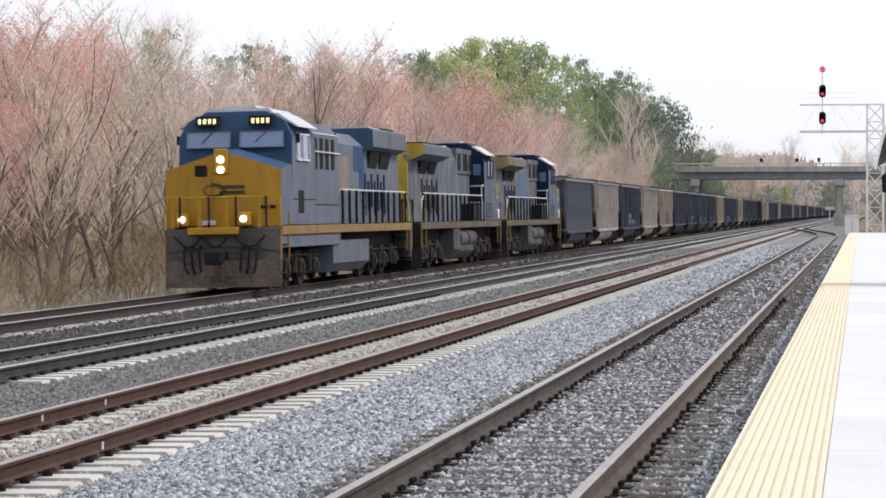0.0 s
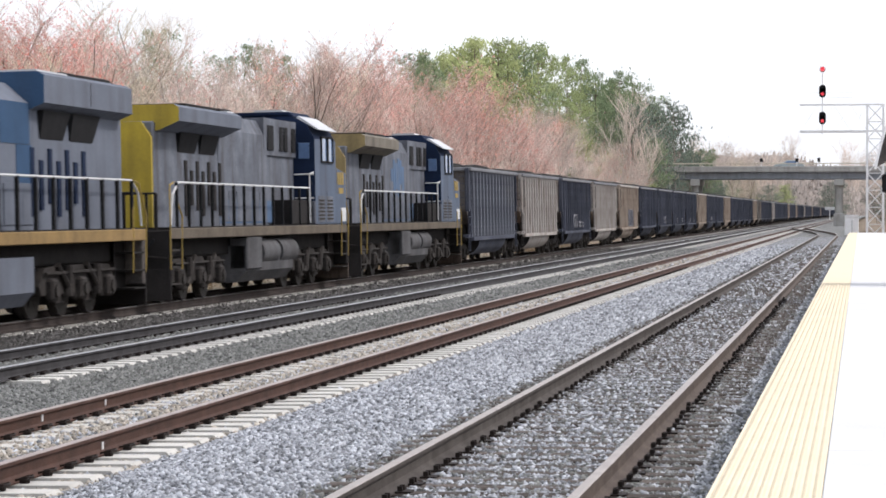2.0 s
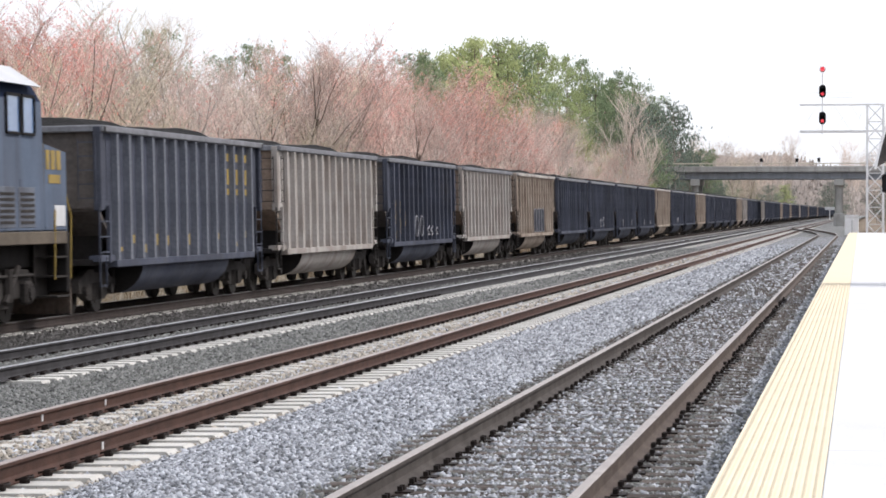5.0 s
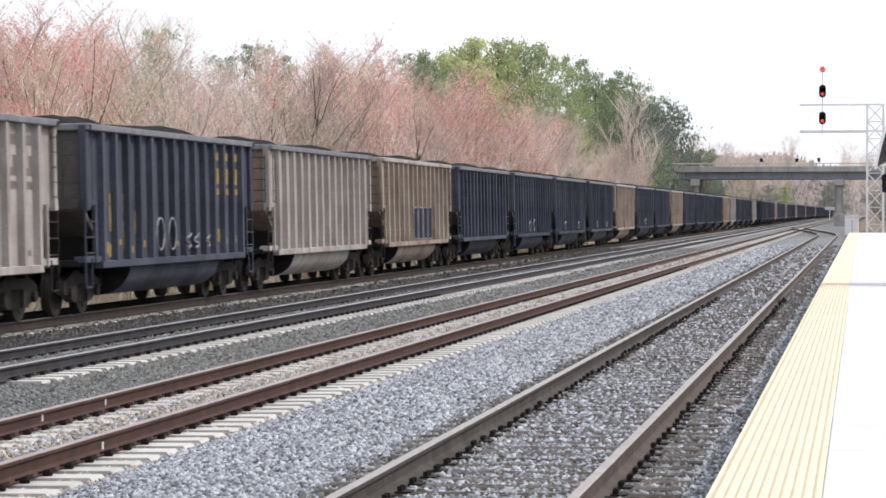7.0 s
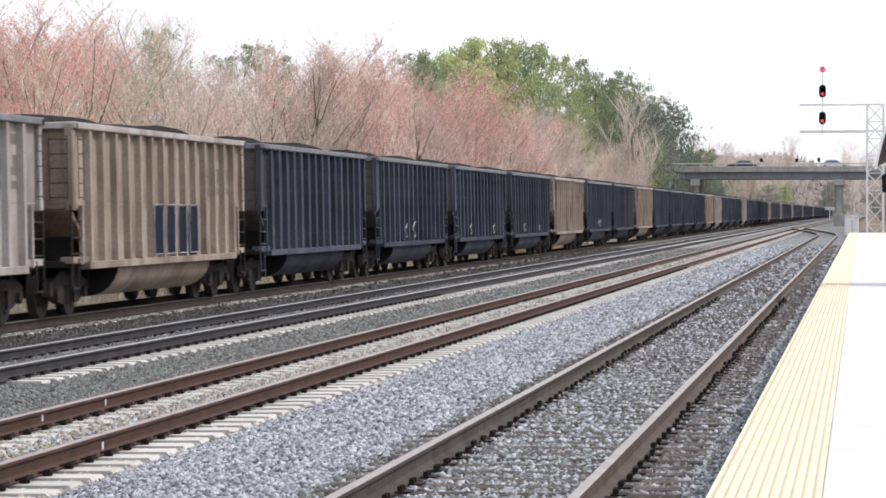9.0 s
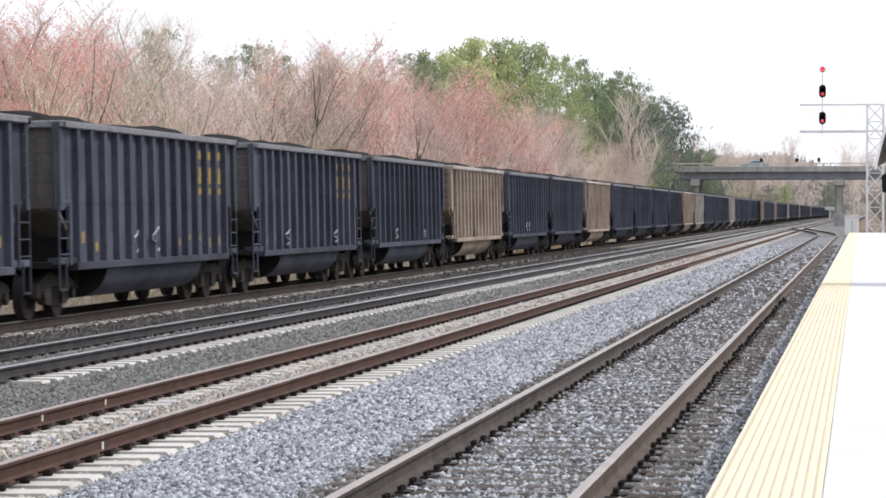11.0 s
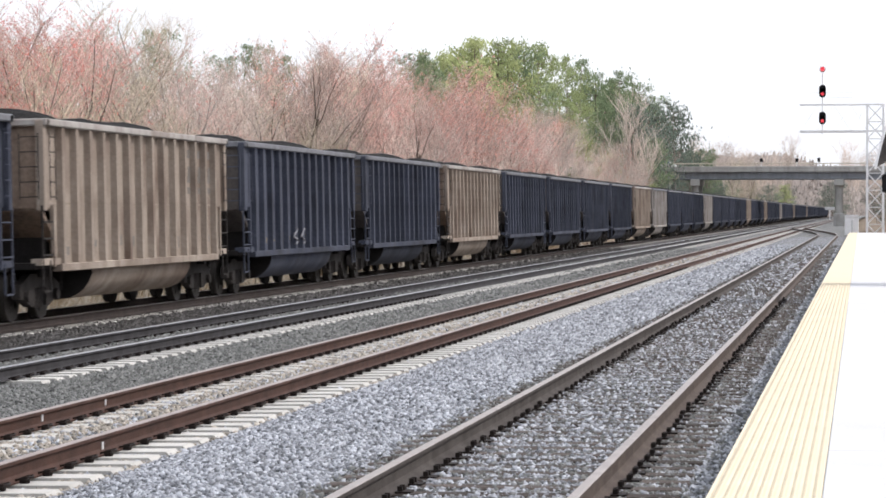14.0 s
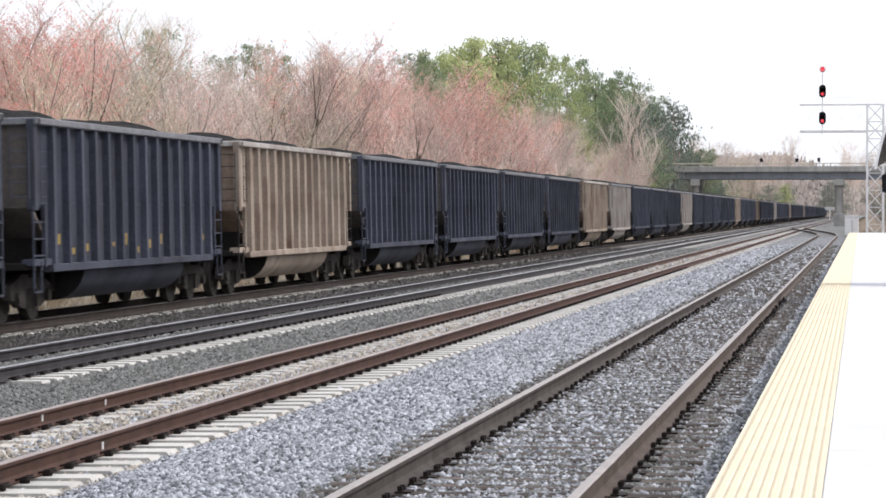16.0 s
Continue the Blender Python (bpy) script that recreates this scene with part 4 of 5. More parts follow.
        nb = part("number_board", Geo().prism([(2.58, 4.24), (2.50, 4.24), (2.58, 4.50), (2.80, 4.50)], "x", x - 0.32, x + 0.32), BLACK, L)
        for k in range(4):
            part("number_bar", Geo().box(x - 0.235 + k * 0.13, x - 0.175 + k * 0.13, 2.50, 2.56, 4.30, 4.43), BOARD if lead else MARK_G, nb)
    for s in (-1, 1):
        for ya, yb in ((3.15, 3.85), (3.98, 4.75)):
            w = part("side_window", Geo().box(*sorted((s * 1.495, s * 1.515)), ya, yb, 3.35, 4.02, 0.02), GLASS, L)
            fr = Geo()
            for a, b in (((ya, 3.35), (yb, 3.35)), ((yb, 3.35), (yb, 4.02)), ((yb, 4.02), (ya, 4.02)), ((ya, 4.02), (ya, 3.35))):
                fr.tube([(s * 1.52, *a), (s * 1.52, *b)], 0.035, 4)
            part("window_frame", fr, RAILING if lead else BLACK, w)
        if lead:
            part("mirror", Geo().box(*sorted((s * 1.53, s * 1.64)), 2.95, 3.0, 3.78, 4.02, 0.01), BLACK, L)
        part("door_slot", Geo().box(*sorted((s * 1.49, s * 1.508)), 3.3, 4.0, 1.95, 2.55), BLACK if lead else L_NOSE, L)
    # equipment cabinet behind the cab
    if lead:
        part("auxiliary_cabinet", Geo().prism([(-1.44, 1.62), (1.44, 1.62), (1.44, 4.05), (1.2, 4.42), (-1.2, 4.42), (-1.44, 4.05)], "y", 5.6, 9.2), grey, L)
    else:
        # narrow cabinet with a taller blower box; the cab's navy rear wall stands proud of it
        part("auxiliary_cabinet", Geo().box(-0.92, 0.92, 5.6, 9.2, 1.62, 3.75, 0.03), grey, L)
        part("blower_box", Geo().prism([(-0.98, 3.45), (0.98, 3.45), (1.0, 4.40), (-1.0, 4.40)], "y", 5.6, 9.6), grey, L)
        part("hood_dome", Geo().prism([(-0.9, 3.9), (0.9, 3.9), (0.9, 4.12), (0.7, 4.27), (-0.7, 4.27), (-0.9, 4.12)], "y", 9.6, 12.2), L_GREY, L, "pale rounded hood top")
        for s in (-1, 1):
            part("cab_louvre", Geo().box(*sorted((s * 1.05, s * 1.5)), 5.5, 5.66, 1.66, 2.28, 0.02), L_GREY2, L, "pale grey box below the cab")
            for k in range(2):
                part("louvre_slot", Geo().box(*sorted((s * (1.12 + 0.19 * k), s * (1.23 + 0.19 * k))), 5.66, 5.675, 1.85, 2.15), DARK, L)
            part("cab_rear_window", Geo().box(*sorted((s * 1.06, s * 1.36)), 5.595, 5.625, 3.42, 3.85, 0.01), GLASS, L, "cab rear window")
            for z in (2.36, 3.0):
                part("cab_hand_rail", Geo().tube([(s * 0.95, 5.7, z), (s * 1.48, 5.7, z)], 0.022, 6), RAILING, L)
            for ya in (3.15, 4.3):
                lp = part("louvre_panel", Geo().box(*sorted((s * 1.49, s * 1.512)), ya, ya + 0.95, 1.70, 2.42, 0.008), L_GREY2, L, "grey louvred panel")
                for q in range(6):
                    part("slat", Geo().box(*sorted((s * 1.51, s * 1.522)), ya + 0.08, ya + 0.87, 1.77 + 0.1 * q, 1.82 + 0.1 * q), TRUCK, lp)
            part("kick_plate", Geo().box(*sorted((s * 1.49, s * 1.512)), 1.3, 1.95, 1.72, 2.1, 0.008), RAILING, L, "pale patch panel on the nose")
            part("cab_hand_rail", Geo().tube([(s * 1.47, 6.2, 1.7), (s * 1.47, 6.2, 3.0), (s * 1.47, 5.7, 3.05)], 0.024, 6), RAILING, L)
    if lead:
        part("skirt", Geo().box(-1.47, 1.47, 1.3, 9.2, 1.08, 1.40), grey, L)
    for s in (-1, 1):
        for y, w in ((5.75, 0.42), (6.55, 0.42), (7.35, 0.42), (8.15, 0.42)) if lead else ((5.75, 0.45), (6.75, 0.42), (7.3, 0.42), (8.5, 0.7)):
            x = 1.44 if lead else 1.0
            part("grille", Geo().box(*sorted((s * (x - 0.03), s * (x + 0.018))), y, y + w, 3.15 if lead else 3.58, 4.0 if lead else 4.22, 0.01), BLACK, L, "dark vertical intake grille")
        if not lead:
            continue
        part("panel_seam", Geo().box(*sorted((s * 1.43, s * 1.448)), 5.7, 9.1, 2.17, 2.20).box(*sorted((s * 1.49, s * 1.505)), 2.6, 5.5, 2.30, 2.33), DARK, L)
        part("roof_rail", Geo().tube([(s * 1.42, 5.6, 4.12), (s * 1.42, 9.2, 4.12)], 0.025, 5).tube([(s * 1.5, 5.6, 3.62), (s * 1.5, 9.2, 3.62)], 0.02, 5), RAILING, L)
        part("cable", Geo().tube([(s * 1.36, 9.25, 4.2), (s * 1.30, 9.6, 3.6), (s * 1.22, 9.8, 2.9), (s * 1.2, 9.7, 2.4)], 0.035, 5), BLACK, L)
    # long hood
    hw = 1.22 if lead else 0.98
    hood = Geo().prism([(-hw, 1.62), (hw, 1.62), (hw, 3.95), (0.8, 4.32), (-0.8, 4.32), (-hw, 3.95)], "y", 9.2, 14.6)
    part("engine_hood", hood, grey, L)
    for s in (-1, 1):
        if lead:
            part("hood_panel", Geo().box(*sorted((s * (hw - 0.01), s * (hw + 0.01))), 10.1, 11.9, 2.55, 3.6), L_RUST, L, "orange heat-faded hood panel")
            part("hood_panel", Geo().box(*sorted((s * (hw - 0.01), s * (hw + 0.012))), 12.7, 14.4, 3.2, 3.94), L_BLUE, L, "blue hood band")
        else:
            part("hood_panel", Geo().box(*sorted((s * 0.97, s * 0.99)), 5.7, 14.5, 1.72, 2.28), L_FADED, L, "blue lower hood band")
            for q in range(0 if tail else 6):
                part("paint_patch", Geo().box(*sorted((s * 0.97, s * 0.992)), 10.4 + 0.42 * q, 10.78 + 0.42 * q, (2.6, 2.9, 2.4, 2.75, 2.5, 3.0)[q], (3.5, 3.7, 3.75, 3.6, 3.7, 3.4)[q]), L_FADED, L, "patchy faded blue paint")
        for k in range(6):
            part("hood_door", Geo().box(*sorted((s * hw, s * (hw + 0.02))), 9.4 + 0.86 * k, 10.18 + 0.86 * k, 1.75, 2.5, 0.008), grey, L)
        for k in range(7):
            part("stencil", Geo().box(*sorted((s * hw, s * (hw + 0.03))), 14.4 + 0.55 * k, 14.62 + 0.55 * k, 1.9 + 0.12 * (k % 3), 3.15 - 0.22 * (k % 2)), L_NAVY if lead else DARK, L)
    part("exhaust", Geo().box(-0.5, 0.5, 11.0, 12.2, 4.3, 4.55, 0.04), DARK, L)
    # radiator section with its wide wing
    part("radiator_hood", Geo().box(-hw, hw, 14.6, 20.6, 1.62, 3.95, 0.03), grey, L)
    if not lead:
        part("hood_end", Geo().prism([(-0.97, 1.63), (0.97, 1.63), (0.97, 3.6), (0.75, 3.94), (-0.75, 3.94), (-0.97, 3.6)], "y", 20.6, 20.72), end_yel, L, "yellow hood end")
        part("end_door", Geo().box(-0.35, 0.35, 20.72, 20.75, 1.7, 3.3, 0.01), end_yel, L)
        for k in range(3):
            part("number_bar", Geo().box(0.5 - 0.2 * k, 0.64 - 0.2 * k, 20.72, 20.735, 3.42, 3.62), L_NAVY, L)
    else:
        for s in (-1, 1):
            part("hood_panel", Geo().box(*sorted((s * (hw - 0.01), s * (hw + 0.012))), 13.6, 14.5, 1.75, 3.19), L_BLUE, L, "blue hood band")
    wt = 4.45 if lead else 4.24
    wing = Geo().prism([(-1.52, 3.95), (-1.05, 3.75), (1.05, 3.75), (1.52, 3.95), (1.52, wt), (1.40, wt + 0.07), (-1.40, wt + 0.07), (-1.52, wt)], "y", 14.4, 20.4)
    wing.s = [1, 1, 0, 0, 0, 0, 0, 0, 0, 0]
    part("radiator_wing", wing, (L_GREY if lead or tail else L_TAN, L_BLUE if lead else end_yel), L, "overhanging radiator wing")
    part("wing_roof", Geo().box(-1.36, 1.36, 14.5, 16.4 if lead else 15.2, wt + 0.07, wt + 0.11), L_ROOF, L)
    part("radiator_top", Geo().box(-1.2, 1.2, 15.6 if not lead else 16.6, 18.5 if not lead else 20.0, wt + 0.07, wt + 0.17, 0.02), DARK, L)
    for s in (-1, 1):
        sc = Geo()
        for ya, yb in ((14.9, 16.6), (16.8, 18.6)):
            sc.add([(s * (hw + 0.01), ya + 0.12, 3.32), (s * (hw + 0.01), yb - 0.12, 3.32), (s * (hw + 0.14), yb, 3.84), (s * (hw + 0.14), ya, 3.84), (s * 0.9, ya + 0.12, 3.32), (s * 0.9, yb - 0.12, 3.32), (s * 0.9, yb, 3.84), (s * 0.9, ya, 3.84)],
                   [(0, 1, 2, 3), (7, 6, 5, 4), (0, 4, 5, 1), (1, 5, 6, 2), (2, 6, 7, 3), (3, 7, 4, 0)])
        part("radiator_screen", sc, BLACK, L, "sloping black radiator screen")
        if lead:
            part("wing_seam", Geo().box(*sorted((s * 1.515, s * 1.525)), 17.4, 17.43, 3.99, 4.44), DARK, L)
        else:
            part("number_bar", Geo().box(*sorted((s * 1.50, s * 1.512)), 1.55, 1.8, 2.75, 3.1).box(*sorted((s * 1.50, s * 1.512)), 1.9, 2.15, 2.75, 3.1).box(*sorted((s * 1.50, s * 1.512)), 2.25, 2.45, 2.75, 3.1).box(*sorted((s * 1.50, s * 1.512)), 1.6, 2.3, 2.5, 2.66), MARK_Y, L)
    # handrails along the walkway
    for s in (-1, 1):
        y0 = 9.3 if lead else 6.2
        part("handrail", Geo().tube([(s * 1.47, y0, 2.62), (s * 1.47, 20.4, 2.62), (s * 1.47, 20.9, 2.35), (s * 1.47, 21.1, 1.7)], 0.024, 6), RAILING, L, "white-topped walkway handrail")
        k = y0 + 0.3
        while k < 20.6:
            part("stanchion", shared("stanchion%d" % lead, lambda: Geo().box(-0.03, 0.03, -0.045 if lead else -0.03, 0.045 if lead else 0.03, 0, 0.98).mesh("stanchion", BLACK)), None, L, at=pose(s * 1.47, k, 1.64))
            k += 1.08
    # tanks
    part("fuel_tank", Geo().prism([(-1.42, 0.55), (-1.2, 0.30), (1.2, 0.30), (1.42, 0.55), (1.42, 1.18), (-1.42, 1.18)], "y", 8.3, 13.9).mesh("fuel_tank", L_GREY if lead else TANK), None, L, "dull grey fuel tank")
    if not lead:
        for s in (-1, 1):
            for ya in (8.0, 10.2):
                part("air_reservoir", Geo().tube([(s * 1.18, ya, 1.0), (s * 1.18, ya + 1.9, 1.0)], 0.34, 18), TANK, L, smooth=True)
            part("battery_box", Geo().box(*sorted((s * 1.05, s * 1.5)), 12.3, 13.9, 0.6, 1.38, 0.03), TANK, L)
            part("toolbox", Geo().box(*sorted((s * 1.0, s * 1.46)), 6.2, 8.6, 1.66, 2.3, 0.02), DARK, L)
    loco_truck(L, 4.75)
    loco_truck(L, 17.55)
    return L


def car_truck(car, yc, near):
    def frame_me():
        g = Geo().box(-0.95, 0.95, -0.25, 0.25, 0.5, 0.85, 0.04)
        for s in (-1, 1):
            x0, x1 = sorted((s * 0.92, s * 1.08))
            g.prism([(-1.2, 0.42), (-1.2, 0.66), (-0.55, 0.86), (0.55, 0.86), (1.2, 0.66), (1.2, 0.42), (0.95, 0.40), (0.55, 0.26), (0.35, 0.26), (0.35, 0.6), (-0.35, 0.6), (-0.35, 0.26), (-0.55, 0.26), (-0.95, 0.40)], "x", x0, x1)
            for k in (-0.2, 0.0, 0.2):
                g.tube([(s * 1.0, k, 0.24), (s * 1.0, k, 0.6)], 0.07, 6)
            for k in (-0.89, 0.89):
                g.tube([(s * 1.05, k, 0.46), (s * 1.16, k, 0.46)], 0.11, 8)
        return g.mesh("truck", TRUCK)
    t = part("truck", shared("car_truck", frame_me), None, car, "dusty four-wheel truck", at=pose(0, yc, 0))
    me = shared("car_wheel%d" % near, lambda: wheelset(0.46, 20 if near else 10))
    for k in (-0.89, 0.89):
        w = part("wheelset", me, None, t, at=pose(0, k, 0.46))
        if near:
            WHEELS.append((w, pose(0, k, 0.46), 0.46, car))


def hopper(paint, label, near, rnd, marked=False, ribs=None):
    """Bathtub coal gondola with ribbed sides; front coupler face at y = 0."""
    ribs = ribs or paint
    C = thing("coal_gondola", label, "freight car", group="coal cars of the train")
    y0, y1, zb, zt = 1.03, CAR_LEN - 1.03, 0.99, 3.66

    def sheet(s):
        a, b = sorted((s * 1.40, s * 1.44))
        return Geo().prism([(y0 + 0.02, 2.08), (y0 + 0.62, 2.02), (y0 + 0.95, zb + 0.02), (y1 - 0.95, zb + 0.02), (y1 - 0.62, 2.02), (y1 - 0.02, 2.08), (y1 - 0.02, zt - 0.05), (y0 + 0.02, zt - 0.05)], "x", a, b).mesh("side_sheet", paint)
    for s in (-1, 1):
        part("side_sheet", shared("sheet%d" % s + paint.name, lambda: sheet(s)), None, C)

    def end(f):
        g = Geo().box(-1.43, 1.43, *sorted((f(y0 + 0.05), f(y0 + 0.12))), 2.05, zt - 0.05)
        a, b = f(y0 + 0.1), f(y0 + 1.7)
        g.add([(-1.40, a, 2.1), (1.40, a, 2.1), (1.40, b, 1.1), (-1.40, b, 1.1), (-1.40, a, 2.0), (1.40, a, 2.0), (1.40, b, 1.0), (-1.40, b, 1.0)],
              [(0, 1, 2, 3), (7, 6, 5, 4), (0, 4, 5, 1), (1, 5, 6, 2), (2, 6, 7, 3), (3, 7, 4, 0)])
        return g.mesh("end_sheet", H_RUST if paint is not H_DARK else END_D)
    for q, f in enumerate((lambda v: v, lambda v: CAR_LEN - v)):
        part("end_sheet", shared("end%d" % q + paint.name, lambda: end(f)), None, C, "stained end sheet")
    # ribs
    rib = shared("rib" + ribs.name, lambda: Geo().prism([(-0.015, -0.10), (0.125, -0.075), (0.125, 0.075), (-0.015, 0.10)], "z", zb + 0.04, zt - 0.06).mesh("rib", ribs))
    n = 14
    pos = [y0 + 1.05 + (y1 - y0 - 2.1) * k / (n - 1) for k in range(n)]
    if near:
        for p in pos:
            part("rib", rib, None, C, at=pose(1.44, p, 0))

    def far_ribs(s):
        g = Geo()
        for p in pos:
            g.prism([(s * 1.425, p - 0.10), (s * 1.565, p - 0.075), (s * 1.565, p + 0.075), (s * 1.425, p + 0.10)], "z", zb + 0.04, zt - 0.06)
        return g.mesh("ribs", ribs)
    for s in (-1,) if near else (-1, 1):
        part("ribs", shared("ribs%d" % s + ribs.name, lambda: far_ribs(s)), None, C)["kind"] = "stuff"

    def post(s, e):
        d = 1 if e == y0 else -1
        g = Geo().box(*sorted((s * 1.38, s * 1.54)), e - 0.09, e + 0.09, 2.0, zt - 0.02, 0.015)
        return g.box(*sorted((s * 1.46, s * 1.53)), *sorted((e + d * 0.5, e + d * 0.58)), zb, 2.1).mesh("corner_post", paint)
    for s in (-1, 1):
        for e in (y0, y1):
            part("corner_post", shared("post%d%d" % (s, e) + paint.name, lambda: post(s, e)), None, C)

    def belt(s):
        g = Geo().box(*sorted((s * 1.43, s * 1.452)), y0 + 0.1, y1 - 0.1, 2.125, 2.15)
        g.box(*sorted((s * 1.36, s * 1.56)), y0 + 0.9, y1 - 0.9, zb - 0.10, zb + 0.05, 0.015)
        g.box(*sorted((s * 1.30, s * 1.50)), y0 - 0.2, y0 + 1.0, 1.02, 1.14)
        return g.box(*sorted((s * 1.30, s * 1.50)), y1 - 1.0, y1 + 0.2, 1.02, 1.14).mesh("side_sill", paint)
    for s in (-1, 1):
        part("side_sill", shared("belt%d" % s + paint.name, lambda: belt(s)), None, C)

    def chord():
        g = Geo()
        for s in (-1, 1):
            g.box(*sorted((s * 1.36, s * 1.60)), y0 - 0.06, y1 + 0.06, zt - 0.13, zt, 0.02)
        for e in (y0 + 0.02, y1 - 0.02):
            g.box(-1.6, 1.6, e - 0.1, e + 0.1, zt - 0.13, zt + 0.004, 0.02)
        return g.mesh("top_chord", CHORD if paint is not H_TAN else H_LIGHT)
    part("top_chord", shared("chord" + paint.name, chord), None, C, "worn top chord")

    def tub(s):
        g = Geo()
        c = [(s * 0.12, 1.02), (s * 1.44, 1.02)] + [(s * (0.78 + 0.66 * math.cos(a)), 0.96 - 0.64 * math.sin(a)) for a in [math.pi / 2 * k / 6 for k in range(7)]] + [(s * 0.12, 0.32)]
        g.prism(c, "y", 4.3, CAR_LEN - 4.1)
        # end caps coloured dark for the shade under the car ends
        g.s[0] = g.s[1] = 1
        return g.mesh("tub", paint, DARK, smooth=True)
    for s in (-1, 1):
        part("tub", shared("tub%d" % s + paint.name, lambda: tub(s)), None, C, "rounded belly tub between the trucks")
    part("center_sill", shared("csill", lambda: Geo().box(-0.3, 0.3, 0.4, CAR_LEN - 0.4, 0.62, 1.04).box(-0.14, 0.14, 0, CAR_LEN, 0.70, 0.98).mesh("center_sill", DARK)), None, C)

    def bottom(f):
        g = Geo().box(-1.38, 1.38, *sorted((f(0.8), f(4.0))), 0.95, 1.06)
        g.box(-0.9, 0.9, *sorted((f(3.9), f(4.1))), 0.5, 1.0)
        return g.box(-1.25, 1.25, *sorted((f(1.9), f(2.1))), 0.8, 2.0).mesh("bolster", DARK)
    for q, f in enumerate((lambda v: v, lambda v: CAR_LEN - v)):
        part("bolster", shared("bottom%d" % q, lambda: bottom(f)), None, C)

    def irons(s, e, d):
        g = Geo()
        for k in range(5):
            z = 2.25 + 0.27 * k
            g.tube([(s * 1.45, e + d * 0.16, z), (s * 1.10, e + d * 0.16, z)], 0.012, 3)
            g.tube([(s * 1.59, e - d * 0.1, z), (s * 1.59, e - d * 0.45, z)], 0.012, 3)
        for x in (1.45, 1.10):
            g.tube([(s * x, e + d * 0.16, 2.2), (s * x, e + d * 0.16, 3.4)], 0.012, 3)
        for q in (0.1, 0.45):
            g.tube([(s * 1.59, e - d * q, 2.2), (s * 1.59, e - d * q, 3.4)], 0.010, 3)
        for k in range(3):
            z = 1.2 + 0.3 * k
            g.tube([(s * 1.5, e + d * 0.12, z), (s * 1.5, e - d * 0.55, z)], 0.02, 4)
        g.tube([(s * 1.5, e + d * 0.14, 0.55), (s * 1.5, e + d * 0.14, 2.1)], 0.024, 4)
        g.tube([(s * 1.5, e - d * 0.3, 0.55), (s * 1.5, e - d * 0.3, 1.1)], 0.024, 4)
        g.tube([(s * 1.5, e + d * 0.14, 0.55), (s * 1.5, e - d * 0.3, 0.55)], 0.024, 4)
        return g.mesh("ladder", TRUCK if paint is not H_DARK else paint)
    for s in (-1, 1):
        for e, d in ((y0, -1), (y1, 1)):
            part("ladder", shared("irons%d%d" % (s, d) + paint.name, lambda: irons(s, e, d)), None, C, "end ladder and grab irons")
    # heaped coal
    k = rnd.randrange(4)

    def coal():
        r = random.Random(40 + k)
        nx, ny = 7, 26
        vs = []
        for j in range(ny + 1):
            for i in range(nx + 1):
                u, w = i / nx * 2 - 1, j / ny
                end = min(1, w * 8, (1 - w) * 8) ** 0.7
                hump = 0.12 + 0.06 * math.sin(w * (9 + k)) + 0.04 * math.sin(w * 23 + k)
                vs.append((u * 1.36, y0 + 0.15 + w * (y1 - y0 - 0.3), zt - 0.30 + (1 - abs(u) ** 2.2) * (0.43 + 0.9 * hump) * end + r.uniform(-0.03, 0.03)))
        g = Geo().add(vs, [(j * (nx + 1) + i, j * (nx + 1) + i + 1, (j + 1) * (nx + 1) + i + 1, (j + 1) * (nx + 1) + i) for j in range(ny) for i in range(nx)])
        g.box(-1.35, 1.35, y0 + 0.15, y1 - 0.15, zt - 0.5, zt - 0.31)
        return g.mesh("coal_load", COAL)
    part("coal_load", shared("coal%d" % k, coal), None, C, "heaped black coal")
    car_truck(C, 2.05, near)
    car_truck(C, CAR_LEN - 2.05, near)
    if near:
        # reporting marks as plain shapes, on the panels between ribs
        ink = MARK_Y if paint is H_DARK else MARK_G
        if marked or paint is not H_DARK or rnd.random() < 0.4:
            for q in (10, 11, 12):
                a = (pos[q] + pos[q + 1]) / 2
                mk = Geo().box(1.44, 1.447, a - 0.36, a + 0.37, 3.16, 3.34).box(1.44, 1.447, a - 0.36, a - 0.06, 2.76, 3.16).box(1.44, 1.447, a + 0.16, a + 0.37, 2.76, 2.98).box(1.44, 1.447, a - 0.36, a + 0.37, 2.62, 2.76).box(1.44, 1.447, a - 0.36, a + 0.37, 2.38, 2.52)
                part("lettering", mk, ink, C, "blocky reporting mark")
        for q in range(13):
            if rnd.random() < 0.55:
                a, z = (pos[q] + pos[q + 1]) / 2, rnd.uniform(1.15, 1.4)
                part("stencil", Geo().box(1.44, 1.446, a - 0.2, a + 0.2, z, z + rnd.uniform(0.08, 0.25)), ink, C)
    return C


def graffiti(car, ys, ink, z0, z1, label):
    """Spray-painted strokes over ribs and panels."""
    r = random.Random(int(ys[0] * 100))
    for y in ys:
        h, w = (z1 - z0) * r.uniform(0.55, 1.0), r.uniform(0.14, 0.3)
        g = Geo().tube([(1.575, y + w * math.sin(q * 1.35 + r.uniform(-0.5, 0.5)), z0 + h * q / 6) for q in range(7)], 0.026, 4)
        part("spray_paint", g, ink, car, label)


def place(y):
    return pose(TRACK_X[3] + bend(y), y, TRACK_Z[3], 0, -math.degrees(CANT), -math.degrees(math.atan(2 * CURVE_K * max(0, y - CURVE_Y))))


TRAIN = []


